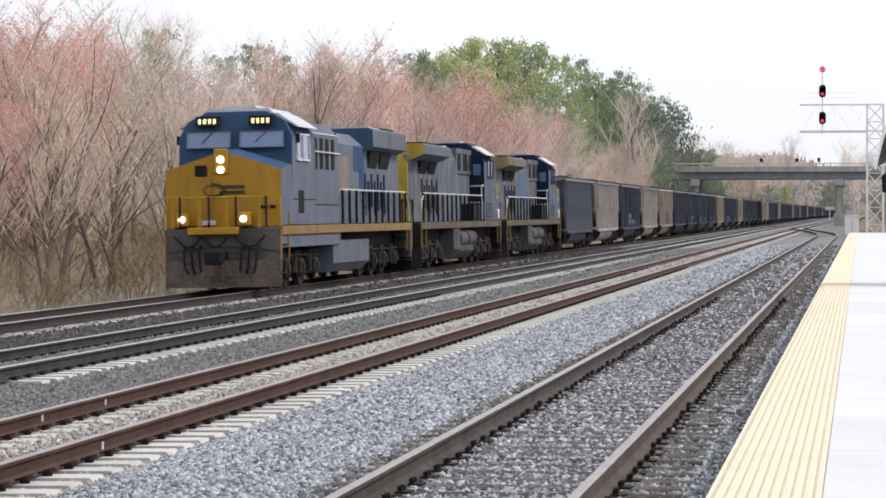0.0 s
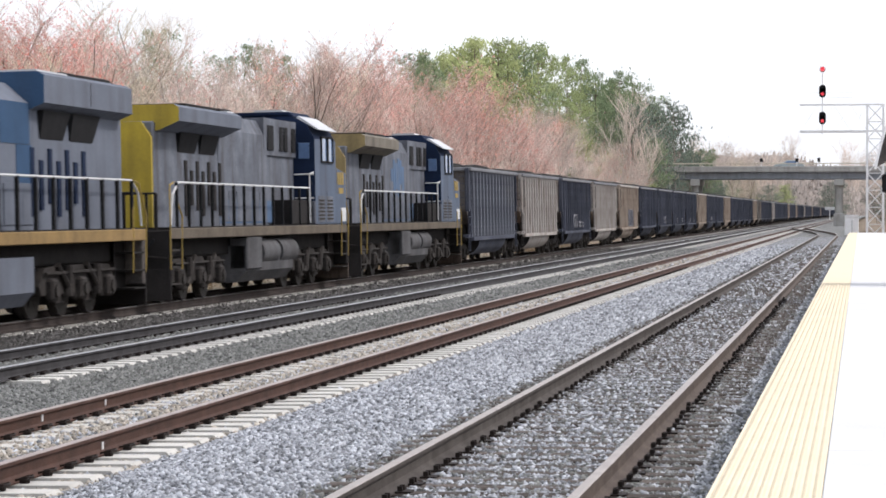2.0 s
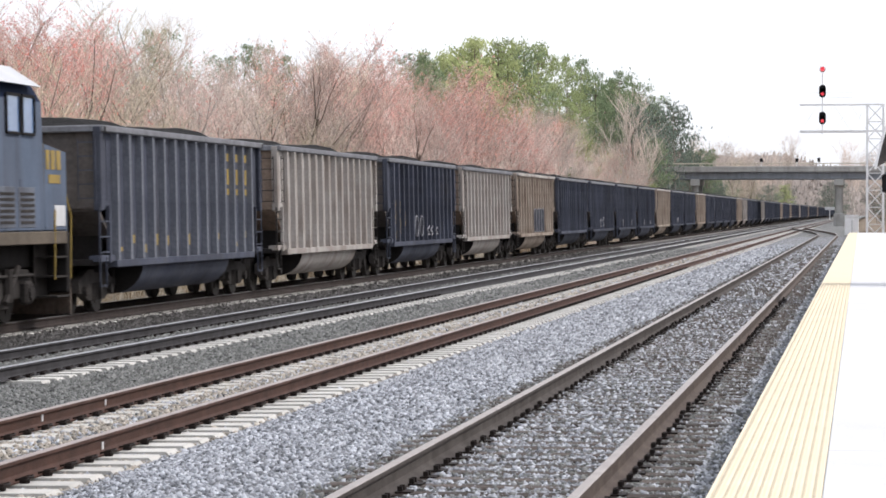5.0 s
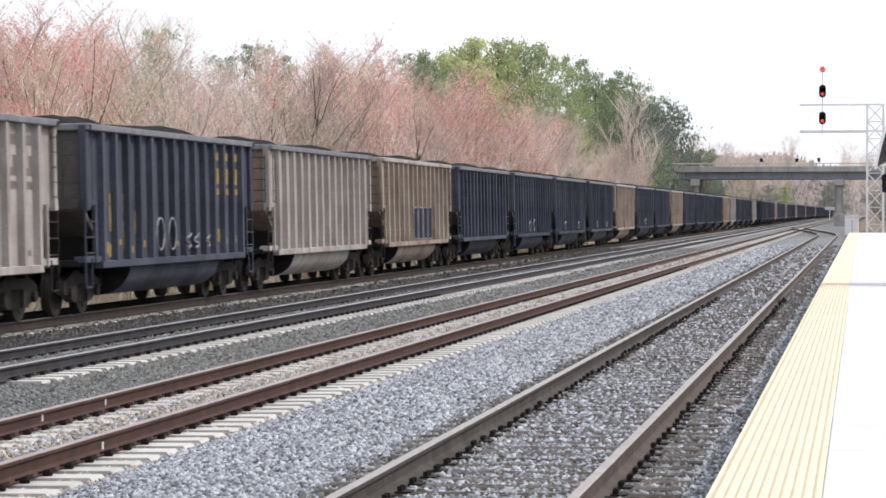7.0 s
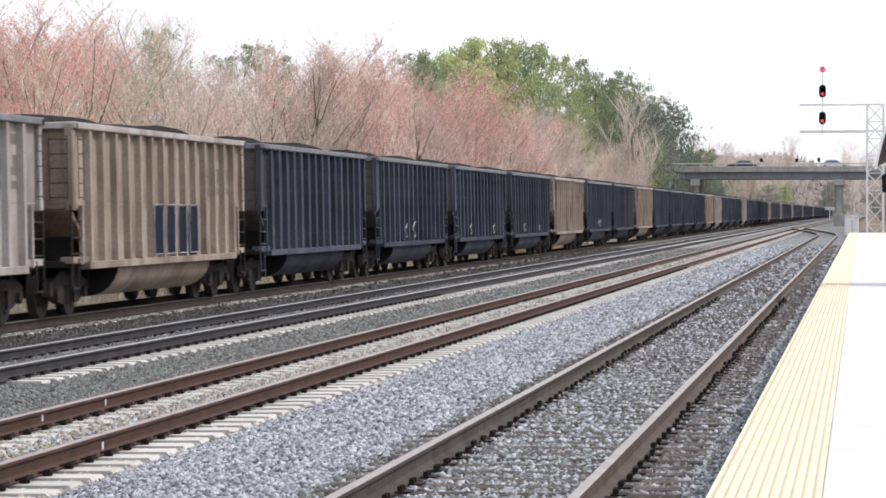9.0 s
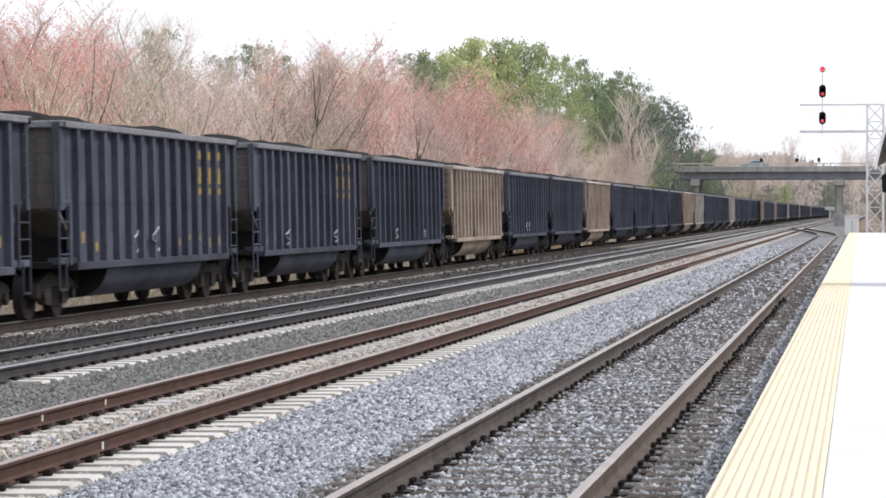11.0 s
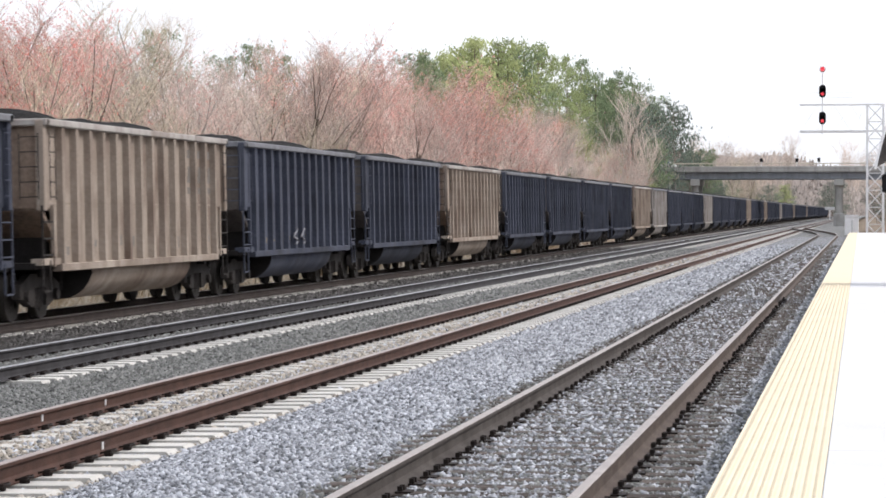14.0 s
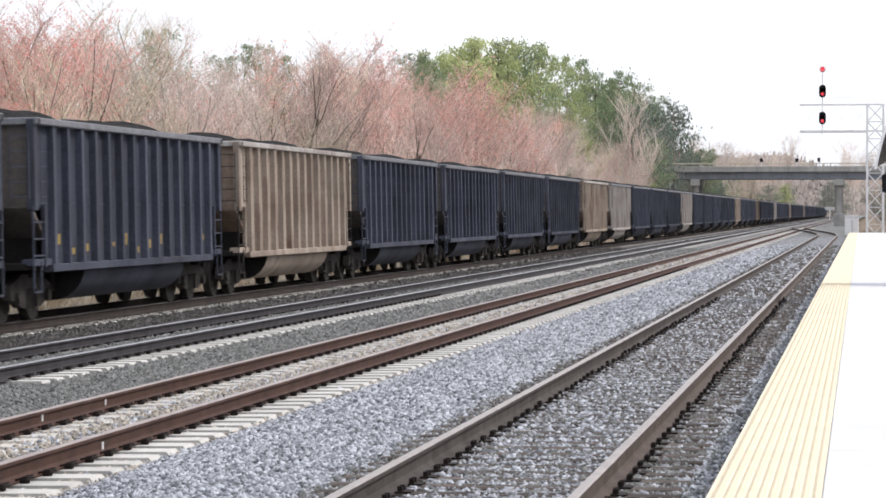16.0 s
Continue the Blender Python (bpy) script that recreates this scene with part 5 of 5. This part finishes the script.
def train():
    rnd = random.Random(8)
    turn = pose(0, 22.3, 0, 0, 0, 180)
    y = FRONT
    L = locomotive(place(y), "leading diesel locomotive with yellow nose and blue cab, headlights lit", True)
    TRAIN.append((L, y, False))
    for label in ("weathered grey diesel locomotive running cab-last with navy cab", "grimy grey and blue diesel locomotive running cab-last"):
        y += 22.3
        L = locomotive(place(y) @ turn, label, False, label.startswith("weathered"))
        TRAIN.append((L, y, True))
    y += 22.3 + 0.1
    kinds = {2: H_LIGHT, 4: H_LIGHT, 5: H_TAN, 10: H_TAN, 13: H_TAN, 18: H_TAN, 19: H_LIGHT, 23: H_LIGHT, 29: H_TAN, 33: H_TAN, 38: H_LIGHT, 44: H_TAN, 52: H_TAN}
    proto = {}
    for k in range(1, 74):
        paint = kinds.get(k, H_DARK)
        near = k <= 15
        if near or paint not in proto:
            C = hopper(paint, {H_DARK: "black coal gondola with dusty grey ribs, heaped with coal" if k == 1 else "black ribbed coal gondola heaped with coal", H_TAN: "dusty tan ribbed coal gondola heaped with coal", H_LIGHT: "pale grey ribbed coal gondola heaped with coal"}[paint], near, rnd, k in (3, 8), H_BLUE if k == 1 else None)
            if not near:
                proto[paint] = C
            C.matrix_basis = place(y)
        else:
            C = copy_thing(proto[paint], place(y))
        if k == 3:
            graffiti(C, [8.6, 9.3, 10.4], SPRAY_W, 1.2, 1.7, "white sprayed loops")
            for q, z, h in ((3.1, 1.6, 0.75), (4.1, 1.95, 0.4), (4.1, 1.25, 0.55), (5.0, 1.55, 0.45), (11.9, 1.3, 0.3), (3.0, 1.1, 0.25)):
                part("spray_paint", Geo().box(1.44, 1.446, q - 0.3, q + 0.28, z, z + h, 0.002), MARK_Y, C, "faded yellow sprayed block")
            for q in (6.2, 7.2):
                loop = [(1.58, q + 0.3 * math.cos(a * 0.5236), 1.52 + 0.34 * math.sin(a * 0.5236)) for a in range(13)]
                part("spray_paint", Geo().tube(loop, 0.022, 4), SPRAY_W, C, "white sprayed loops")
        if k == 5:
            for q in (7.0, 8.0, 9.0, 10.0):
                part("spray_paint", Geo().box(1.567, 1.573, q - 0.36, q + 0.32, 1.12, 2.1), SPRAY_B, C, "navy sprayed letters")
            for q in (7.0, 8.0, 9.0, 10.0):
                part("spray_outline", Geo().tube([(1.58, q - 0.38, 1.1), (1.58, q - 0.42, 1.7), (1.58, q - 0.36, 2.12), (1.58, q + 0.33, 2.14), (1.58, q + 0.36, 1.5), (1.58, q + 0.32, 1.1), (1.58, q - 0.38, 1.1)], 0.018, 4), SPRAY_W, C, "white sprayed outline")
        if k in (7, 8, 9, 11):
            graffiti(C, [rnd.uniform(4, 11) for _ in range(2)], SPRAY_W, 1.15, 1.15 + rnd.uniform(0.3, 0.7), "thin white sprayed tags")
        TRAIN.append((C, y, False))
        y += CAR_LEN


def motions():
    """The train runs towards the camera at a steady pace, its wheels turning."""
    turn = pose(0, 22.3, 0, 0, 0, 180)
    for ob, y, flip in TRAIN:
        ts = range(17)
        walk(ob, [(t, place(y - travelled(t)) @ (turn if flip else Matrix())) for t in ts])
        keys = ob.animation_data
        for curve in keys.action.layers[0].strips[0].channelbag(keys.action_slot).fcurves:
            for kp in curve.keyframe_points:
                kp.interpolation = "LINEAR"
    for ob, y, x, v in CARS:
        walk(ob, [(t, pose(x + v * t, y, 7.87, 0, 0, 0 if v > 0 else 180)) for t in range(17)])
    flipped = {ob for ob, _, f in TRAIN if f}
    for w, m, r, ob in WHEELS:
        s = -1 if ob in flipped else 1
        w.rotation_mode = "QUATERNION"
        n = 16 * FPS
        walk(w, [(k / FPS, m @ Matrix.Rotation(s * travelled(k / FPS) / r, 4, "X")) for k in range(n + 1)])
# ---- trees ----
def branching(rng, height, spread, buds, kids, stems):
    """Bare tree: wood tubes, twig tubes and bud places."""
    wood, twig, bud = [], [], []

    def grow(p, d, length, r, level):
        n = (4, 3, 2, 1)[level]
        pts, q = [p], p
        for k in range(n):
            d = (d + Vector(rng.normal(0, 0.17, 3)) + Vector((0, 0, (0.02, 0.10, 0.17, 0.2)[level]))).normalized()
            q = q + d * length / n
            pts.append(q)
        (wood if level < 2 else twig).append((pts, r, r * (0.45 if level < 2 else 0.55)))
        if level >= 3:
            for _ in range(buds):
                bud.append(pts[0].lerp(pts[-1], rng.uniform(0.3, 1.05)) + Vector(rng.normal(0, 0.07, 3)))
            return
        m = rng.integers(*kids[level])
        for k in range(m):
            a = (0.18 + 0.82 * (k + rng.random()) / m) if level == 0 else (0.2 + 0.8 * rng.random())
            i = min(n - 1, int(a * n))
            base = pts[i].lerp(pts[i + 1], a * n - i)
            ang = rng.uniform(0, 6.283)
            side = Vector((math.cos(ang), math.sin(ang), 0))
            kd = (side * spread + d * ((0.55, 0.5, 0.45)[level] + (0.5 * a if level == 0 else 0)) + Vector((0, 0, 0.35))).normalized()
            kl = length * ((0.66 - 0.28 * a), rng.uniform(0.42, 0.64), rng.uniform(0.40, 0.70))[level]
            grow(base, kd, kl, max(0.0085, r * ((0.40 - 0.16 * a), 0.48, 0.45)[level]), level + 1)

    for k in range(stems):
        lean = 0.06 if stems == 1 else 0.35
        grow(Vector((rng.normal(0, 0.2) * (stems > 1), rng.normal(0, 0.2) * (stems > 1), -0.3)), Vector((rng.normal(0, lean), rng.normal(0, lean), 1)).normalized(),
             height * 0.74 * (1 if k == 0 else rng.uniform(0.6, 0.95)), height * (0.0125 if stems == 1 else 0.008), 0)
    return wood, twig, bud


def strips(segs, sides):
    """Tapered tubes with few sides."""
    vs, ts = [], []
    for pts, r0, r1 in segs:
        o, m = len(vs), len(pts)
        for i, p in enumerate(pts):
            d = (pts[min(i + 1, m - 1)] - pts[max(i - 1, 0)]).normalized()
            a = d.orthogonal().normalized()
            c = d.cross(a)
            r = r0 + (r1 - r0) * i / (m - 1)
            for k in range(sides):
                t = 6.28318 * k / sides
                vs.append(p + (a * math.cos(t) + c * math.sin(t)) * r)
        for i in range(m - 1):
            for k in range(sides):
                a0, a1 = o + i * sides + k, o + i * sides + (k + 1) % sides
                ts += [(a0, a1, a1 + sides), (a0, a1 + sides, a0 + sides)]
    return vs, ts


def flecks(points, size, rng, stretch=(1, 1, 1)):
    """Small four-sided solids at the points: buds, needle tufts."""
    p = np.array([tuple(q) for q in points])
    k = len(p)
    base = np.array([(1, 0, -0.6), (-0.6, 0.9, -0.5), (-0.6, -0.9, -0.5), (0, 0, 1.1)])
    v = (base[None] * stretch + rng.uniform(-0.6, 0.6, (k, 4, 3))) * (size * rng.uniform(0.5, 1.5, (k, 1, 1)))
    tri = np.array([(0, 1, 3), (1, 2, 3), (2, 0, 3)])
    return (v + p[:, None]).reshape(-1, 3), (tri[None] + 4 * np.arange(k)[:, None, None]).reshape(-1, 3)


def bare_tree(seed, height, spread, buds, bark, twig_m, bud_m, label, kids=((10, 13), (7, 9), (6, 9)), stems=1, bud_size=0.024, name="bare_tree"):
    rng = np.random.default_rng(seed)
    wood, twig, bud = branching(rng, height, spread, buds, kids, stems)
    t = thing(name, label, "tree" if stems == 1 else "shrub", group="trees beside the line" if stems == 1 else "brush beside the line")
    wood_ob = part("trunk" if stems == 1 else "stem", fast_mesh("trunk", *strips(wood, 5), bark), None, t)
    if stems > 1:
        wood_ob["kind"] = "stuff"
    crown = part("crown", fast_mesh("crown", *strips(twig, 3), twig_m), None, t, "fine bare twigs")
    if bud:
        b = part("bud_haze", fast_mesh("bud_haze", *flecks(bud, bud_size, rng), bud_m), None, crown, "tiny spring buds")
        b["kind"] = "stuff"
    t["tall"] = height
    return t


def pine(seed, height, needle, label, width=0.2, low=0.30, full=1.0):
    rng = np.random.default_rng(seed)
    t = thing("pine_tree", label, "tree", group="evergreens behind the line")
    wood, tuft = [([Vector((0, 0, -0.3)), Vector((0.1, 0, height * 0.5)), Vector((0, 0.1, height * 0.97))], height * 0.014, 0.03)], []
    z = height * low
    while z < height * 0.985:
        f = 1 - (z / height - low) / (1 - low)
        reach = height * width * (min(1, f * 2.6) ** 0.6) * (0.7 + 0.3 * min(1, (1 - f) * 3)) * rng.uniform(0.5, 1.1) + 0.2
        for k in range(rng.integers(3, 5)):
            a = rng.uniform(0, 6.283)
            d = Vector((math.cos(a), math.sin(a), rng.uniform(0.0, 0.55)))
            p0 = Vector((0, 0, z))
            L = reach * rng.uniform(0.6, 1.2)
            p1 = p0 + d * L
            wood.append(([p0, p0.lerp(p1, 0.5) + Vector((0, 0, -0.08)), p1], 0.035, 0.012))
            for _ in range(int((15 + 15 * L) * full * rng.uniform(0.5, 1.4))):
                w = 0.3 + 0.75 * rng.random() ** 0.7
                tuft.append(p0.lerp(p1, w) + Vector(rng.normal(0, 0.24 + 0.05 * L, 3)) * 0.85 + Vector((0, 0, rng.normal(0, 0.12))))
        z += rng.uniform(0.4, 0.8) * height / 15
    part("trunk", fast_mesh("trunk", *strips(wood, 3), BARK_D), None, t)
    part("crown", fast_mesh("crown", *flecks(tuft, 0.072, rng, (1.0, 1.0, 1.8)), needle), None, t, "dense needle tufts")
    t["tall"] = height
    return t


def hill(x):
    """Height of the ground under the wood."""
    pts = ((-1800, 30), (-200, 17), (-100, 13), (-70, 9.2), (-55, 5.8), (-45, 3.6), (-36, 1.6), (-30, 0.3), (-24, -0.9), (-22, -1.1), (0, -1.1))
    for (xa, za), (xb, zb) in zip(pts, pts[1:]):
        if x <= xb:
            return za + (zb - za) * (x - xa) / (xb - xa) - 0.1
    return -1.1


def canopy(a, line):
    """Angle of the wood's skyline over the horizon, at a degrees left of the line."""
    for (a0, e0), (a1, e1) in zip(line, line[1:]):
        if a <= a1:
            return e0 + (e1 - e0) * max(0, (a - a0) / (a1 - a0))
    return line[-1][1]


# degrees left of the line, degrees of height
SKYLINE = ((2.6, 1.2), (3.2, 1.75), (3.8, 2.35), (4.5, 2.7), (5.0, 2.95), (5.6, 2.95), (6.1, 3.4), (6.9, 3.55), (8.3, 3.65), (9.6, 3.45), (11, 3.3), (12.2, 3.5), (13.3, 3.5), (14.4, 3.7), (15.0, 4.2), (16.5, 4.7), (18.5, 5.2))
LOWER = ((3.5, 1.0), (4.4, 1.5), (5.4, 1.65), (6.2, 2.05), (7.0, 2.4), (7.9, 2.95), (9.0, 3.0), (9.8, 3.4), (11, 3.5), (12, 3.62), (13.2, 3.68), (14.4, 3.9), (18.5, 5.2))


def woods():
    rnd = random.Random(11)
    bare = [bare_tree(1, 11, 0.95, 5, BARK_D, TWIG_R, BUD, "bare red-budding maple at the wood's edge", bud_size=0.022),
            bare_tree(2, 12, 0.75, 1, BARK, TWIG_G, BUD_P, "bare grey-brown tree at the wood's edge"),
            bare_tree(3, 11, 0.85, 2, BARK_D, TWIG_R, BUD_P, "bare maple with a pinkish haze of buds"),
            bare_tree(4, 12, 0.6, 1, BARK, TWIG_G, BUD_P, "bare pale-twigged tree in the wood"),
            bare_tree(5, 10, 1.05, 1, BARK_D, TWIG_O, BUD_P, "low spreading olive-grey bare tree beside the line"),
            bare_tree(7, 11, 0.75, 2, BARK, TWIG_G, BUD, "bare tree with reddish bud tips"),
            bare_tree(9, 11, 0.8, 0, BARK_D, TWIG_O, BUD_P, "dark-limbed bare tree with olive-grey twigs")]
    maple = bare_tree(8, 9, 0.8, 4, BARK, TWIG_M, BUD_M, "red maple in full bud at the wood's edge", bud_size=0.028)
    pines = [pine(21, 17.0, NEEDLE, "tall green pine above the bare wood", 0.19, 0.36), pine(22, 15.0, NEEDLE_L, "bright yellow-green pine in the wood", 0.21, 0.3),
             pine(23, 12.0, NEEDLE_D, "dark green cedar beside the line", 0.30, 0.10, 0.45), pine(24, 16.0, NEEDLE_M, "tall darker green pine above the wood", 0.20, 0.34)]
    shrub = bare_tree(31, 3.0, 0.8, 0, SHRUB, SHRUB, SHRUB, "tangled brown brush at the trackside", ((3, 5), (3, 4), (3, 5)), 4, name="brush")
    used = set()

    def put(src, x, y, s, sz):
        m = pose(x, y, hill(x), rnd.uniform(-3, 3), rnd.uniform(-3, 3), rnd.uniform(0, 360)) @ Matrix.Diagonal((s, s, sz, 1))
        ob = src if src not in used else copy_thing(src, pose(0, 0, 0))
        used.add(src)
        ob.matrix_basis = m

    def fit(src, x, y, line, lo, hi):
        a = math.degrees(math.atan2(-x, y))
        if a > 19.5 or a < 2.4:
            return
        h = math.tan(radians(canopy(a, line))) * math.hypot(x, y) + 1.79 - hill(x)
        s = max(0.3, h * rnd.uniform(lo, hi)) / src["tall"]
        put(src, x, y, min(s, 1.25), s)

    # rows of bare trees climbing the bank
    for row, (x, step) in enumerate(((-23.6, 3.6), (-26.5, 3.9), (-30.5, 4.6), (-37, 5.6))):
        y = 62 + row * 7
        while y < 400:
            a = math.degrees(math.atan2(-x, y))
            # red, grey-brown, pinkish, pale, olive, red-tipped and dark-limbed trees, by stretch of the bank
            mix = ((5, 0.5, 2, 0.5, 1, 2, 1.5) if a > 16.6 else (0.6, 1.5, 0.8, 1.5, 3, 0.8, 3) if a > 14.2 else (0.6, 1.5, 3, 2, 0.8, 2, 0.5) if a > 11.4
                   else (2.5, 1, 2, 1, 0.3, 2.5, 0.4) if a > 10.3 else (1, 1.5, 2, 1.5, 0.4, 1.5, 0.4) if a > 9.1 else (2, 1.2, 1.5, 1.8, 0.2, 2.2, 0.2) if a > 7 else (0.3, 2, 1.4, 3, 0.6, 1.2, 0.2))
            k = rnd.choices(range(7), mix)[0]
            if a > 4.35:
                fit(bare[k], x + rnd.uniform(-1.3, 1.3), y, LOWER, 0.62 if row < 2 else 0.8, 0.95 if row < 2 else 1.04)
            y += step * rnd.uniform(0.7, 1.3) * (0.55 + y / 130)
    # evergreens on the bank towards the bridge
    for k in range(50):
        a = 4.25 + 5.2 * ((k % 30) + rnd.random()) / (30 if k < 30 else 20)
        x = rnd.uniform(-50, -40) if k < 30 else rnd.uniform(-40, -31)
        y = -x / math.tan(radians(a))
        if y > 380 and y < 412:
            continue
        kind = rnd.choice((0, 3, 3) if a > 8.8 else (1, 1, 0) if a > 7.7 else (0, 1, 3, 0) if a > 6 else (3, 0, 3))
        fit(pines[kind], x, y, SKYLINE, *(((0.85, 1.01) if a < 8.6 else (0.78, 0.95)) if k < 30 else (0.6, 0.88)))
    for a, x in ((13.4, -44), (12.0, -44), (12.6, -46), (14.6, -46), (11.2, -46)):
        fit(pines[3], x, -x / math.tan(radians(a)), SKYLINE, 0.9, 1.03)
    for k in range(22):
        a = 2.85 + 2.3 * (k + rnd.random()) / 22
        y = rnd.uniform(406, 470) if a < 4.15 else rnd.uniform(330, 385)
        fit(pines[rnd.choice((2, 2, 3))], -y * math.tan(radians(a)), y, SKYLINE, 0.5, 0.98)
    # two low pines and a pale bare tree before the evergreens
    for src, a, x, f in ((pines[3], 6.15, -24.5, 0.62), (pines[1], 4.35, -23.8, 0.55), (bare[3], 4.6, -27, 1.45), (pines[1], 5.2, -26, 0.8), (pines[1], 5.7, -27, 0.85)):
        fit(src, x, -x / math.tan(radians(a)), LOWER, f - 0.02, f + 0.02)
    for a, y, src in ((1.55, 900, 1), (1.85, 820, 3), (2.05, 850, 1), (2.3, 800, 1), (2.65, 780, 3), (2.95, 640, 3)):
        h = (y * math.tan(radians(0.52)) + 2.9) * rnd.uniform(0.85, 1.15) / pines[src]["tall"]
        put(pines[src], -y * math.tan(radians(a)), y, h * 1.4, h)
    # redder maples standing out
    for a, x, f in ((7.1, -24, 0.92), (7.6, -24.5, 0.97), (8.0, -24, 0.99), (8.4, -25, 1.0), (8.8, -24, 0.98), (9.2, -25, 0.9), (10.5, -30, 1.04), (10.9, -30, 1.02), (11.2, -29, 0.95), (12.6, -28, 0.92), (15.9, -25, 0.85), (16.8, -24, 0.92), (17.5, -25, 0.95)):
        fit(maple if a < 15 else bare[0], x, -x / math.tan(radians(a)), LOWER, f - 0.02, f + 0.02)
    # far woods beyond the bridge
    for _ in range(36):
        y = rnd.uniform(520, 900)
        x = rnd.uniform(-0.062, 0.012) * y
        if -0.03 < x / y < 0.006:
            y = rnd.uniform(1150, 1500)
            x = rnd.uniform(-0.03, 0.012) * y
        src = bare[rnd.choice((1, 3, 3, 1, 4))] if rnd.random() < 0.72 else pines[2]
        s = y * (rnd.uniform(0.021, 0.027) if src is not pines[2] else rnd.uniform(0.011, 0.016)) / src["tall"]
        put(src, x, y, s, s)
    ridge = Geo()
    spots = []
    xs = [-420 + 12 * k for k in range(64)]
    tops = [34 + 5 * math.sin(k * 0.31) + 3 * math.sin(k * 0.83 + 1) + rnd.uniform(-1.6, 1.6) for k in range(64)]
    ridge.add([(x, 1600, -2) for x in xs] + [(x, 1660 + rnd.uniform(-20, 20), h) for x, h in zip(xs, tops)] + [(x, 1800, h - 6) for x, h in zip(xs, tops)],
              [(r * 64 + k, r * 64 + k + 1, (r + 1) * 64 + k + 1, (r + 1) * 64 + k) for r in range(2) for k in range(63)])
    for k in range(16000):
        u = rnd.random() * 62.99
        i, w = int(u), rnd.random()
        spots.append((xs[i] + (u - i) * 12, 1598 + w * 50, -2 + w * (tops[i] + (tops[i + 1] - tops[i]) * (u - i) + 2) + rnd.uniform(0, 2.5)))
    thing("far_woods", "hazy bare crowns on the distant ridge", "woods", kind="stuff", data=fast_mesh("far_woods", *flecks(spots, 0.8, np.random.default_rng(4), (0.6, 0.6, 1.7)), FAR_WOOD))
    thing("backdrop", "distant ridge of hazy bare woodland", "woods", kind="structure", data=ridge.mesh("backdrop", FAR_WOOD))
    # brush along the foot of the bank
    for _ in range(64):
        y = rnd.uniform(64, 120)
        x = rnd.uniform(-33, -23.5)
        if math.atan2(-x, y) < 0.34:
            put(shrub, x, y, rnd.uniform(0.8, 1.3), rnd.uniform(0.7, 1.1))
    y = 58.0
    while y < 210:
        put(shrub, rnd.uniform(-22.8, -20.6), y, rnd.uniform(0.6, 1.1), rnd.uniform(0.45, 0.95))
        y += rnd.uniform(0.8, 2.0) * (0.5 + y / 120)


def dry_grass():
    """Dead grass blades at the foot of the bank."""
    rng = np.random.default_rng(9)
    n = 9000
    y = 56 + 110 * rng.random(n) ** 1.5
    x = rng.uniform(-24.0, -20.5, n)
    z = np.array([hill(a) for a in x])
    h, a, w = rng.uniform(0.15, 0.75, n), rng.uniform(0, 6.28, n), rng.uniform(0.012, 0.03, n)
    lean = rng.normal(0, 0.25, (n, 2))
    v = np.stack([np.stack([x + w * np.cos(a), y + w * np.sin(a), z], 1), np.stack([x - w * np.cos(a), y - w * np.sin(a), z], 1), np.stack([x + w * np.sin(a), y - w * np.cos(a), z], 1),
                  np.stack([x + lean[:, 0] * h, y + lean[:, 1] * h, z + h], 1)], 1)
    tri = np.array([(0, 1, 3), (1, 2, 3), (2, 0, 3)])
    thing("dry_grass", "dead straw-coloured grass beside the ballast", "grass", kind="stuff", data=fast_mesh("dry_grass", v.reshape(-1, 3), (tri[None] + 4 * np.arange(n)[:, None, None]).reshape(-1, 3), GRASS))
FRONT = 66.4
ground()
platform()
road_bridge()
signal_bridge()
road_traffic()
platform_end()
train()
woods()
dry_grass()
track(0, RAIL_DARK, SIDING_HEAD, True, -10, 345, "siding with worn wooden ties sunk in grey ballast")
track(1, RAIL_RUST, HEAD_RUST, False, -10, 1500, "main track of rust-brown rails on pale concrete ties")
track(2, RAIL_BLACK, RAIL_HEAD, False, -10, 1500, "main track of dark rails on concrete ties")
track(3, RAIL_BROWN, RAIL_HEAD, False, -10, 1500, "far main track of dark rails carrying the train")
stones()
motions()
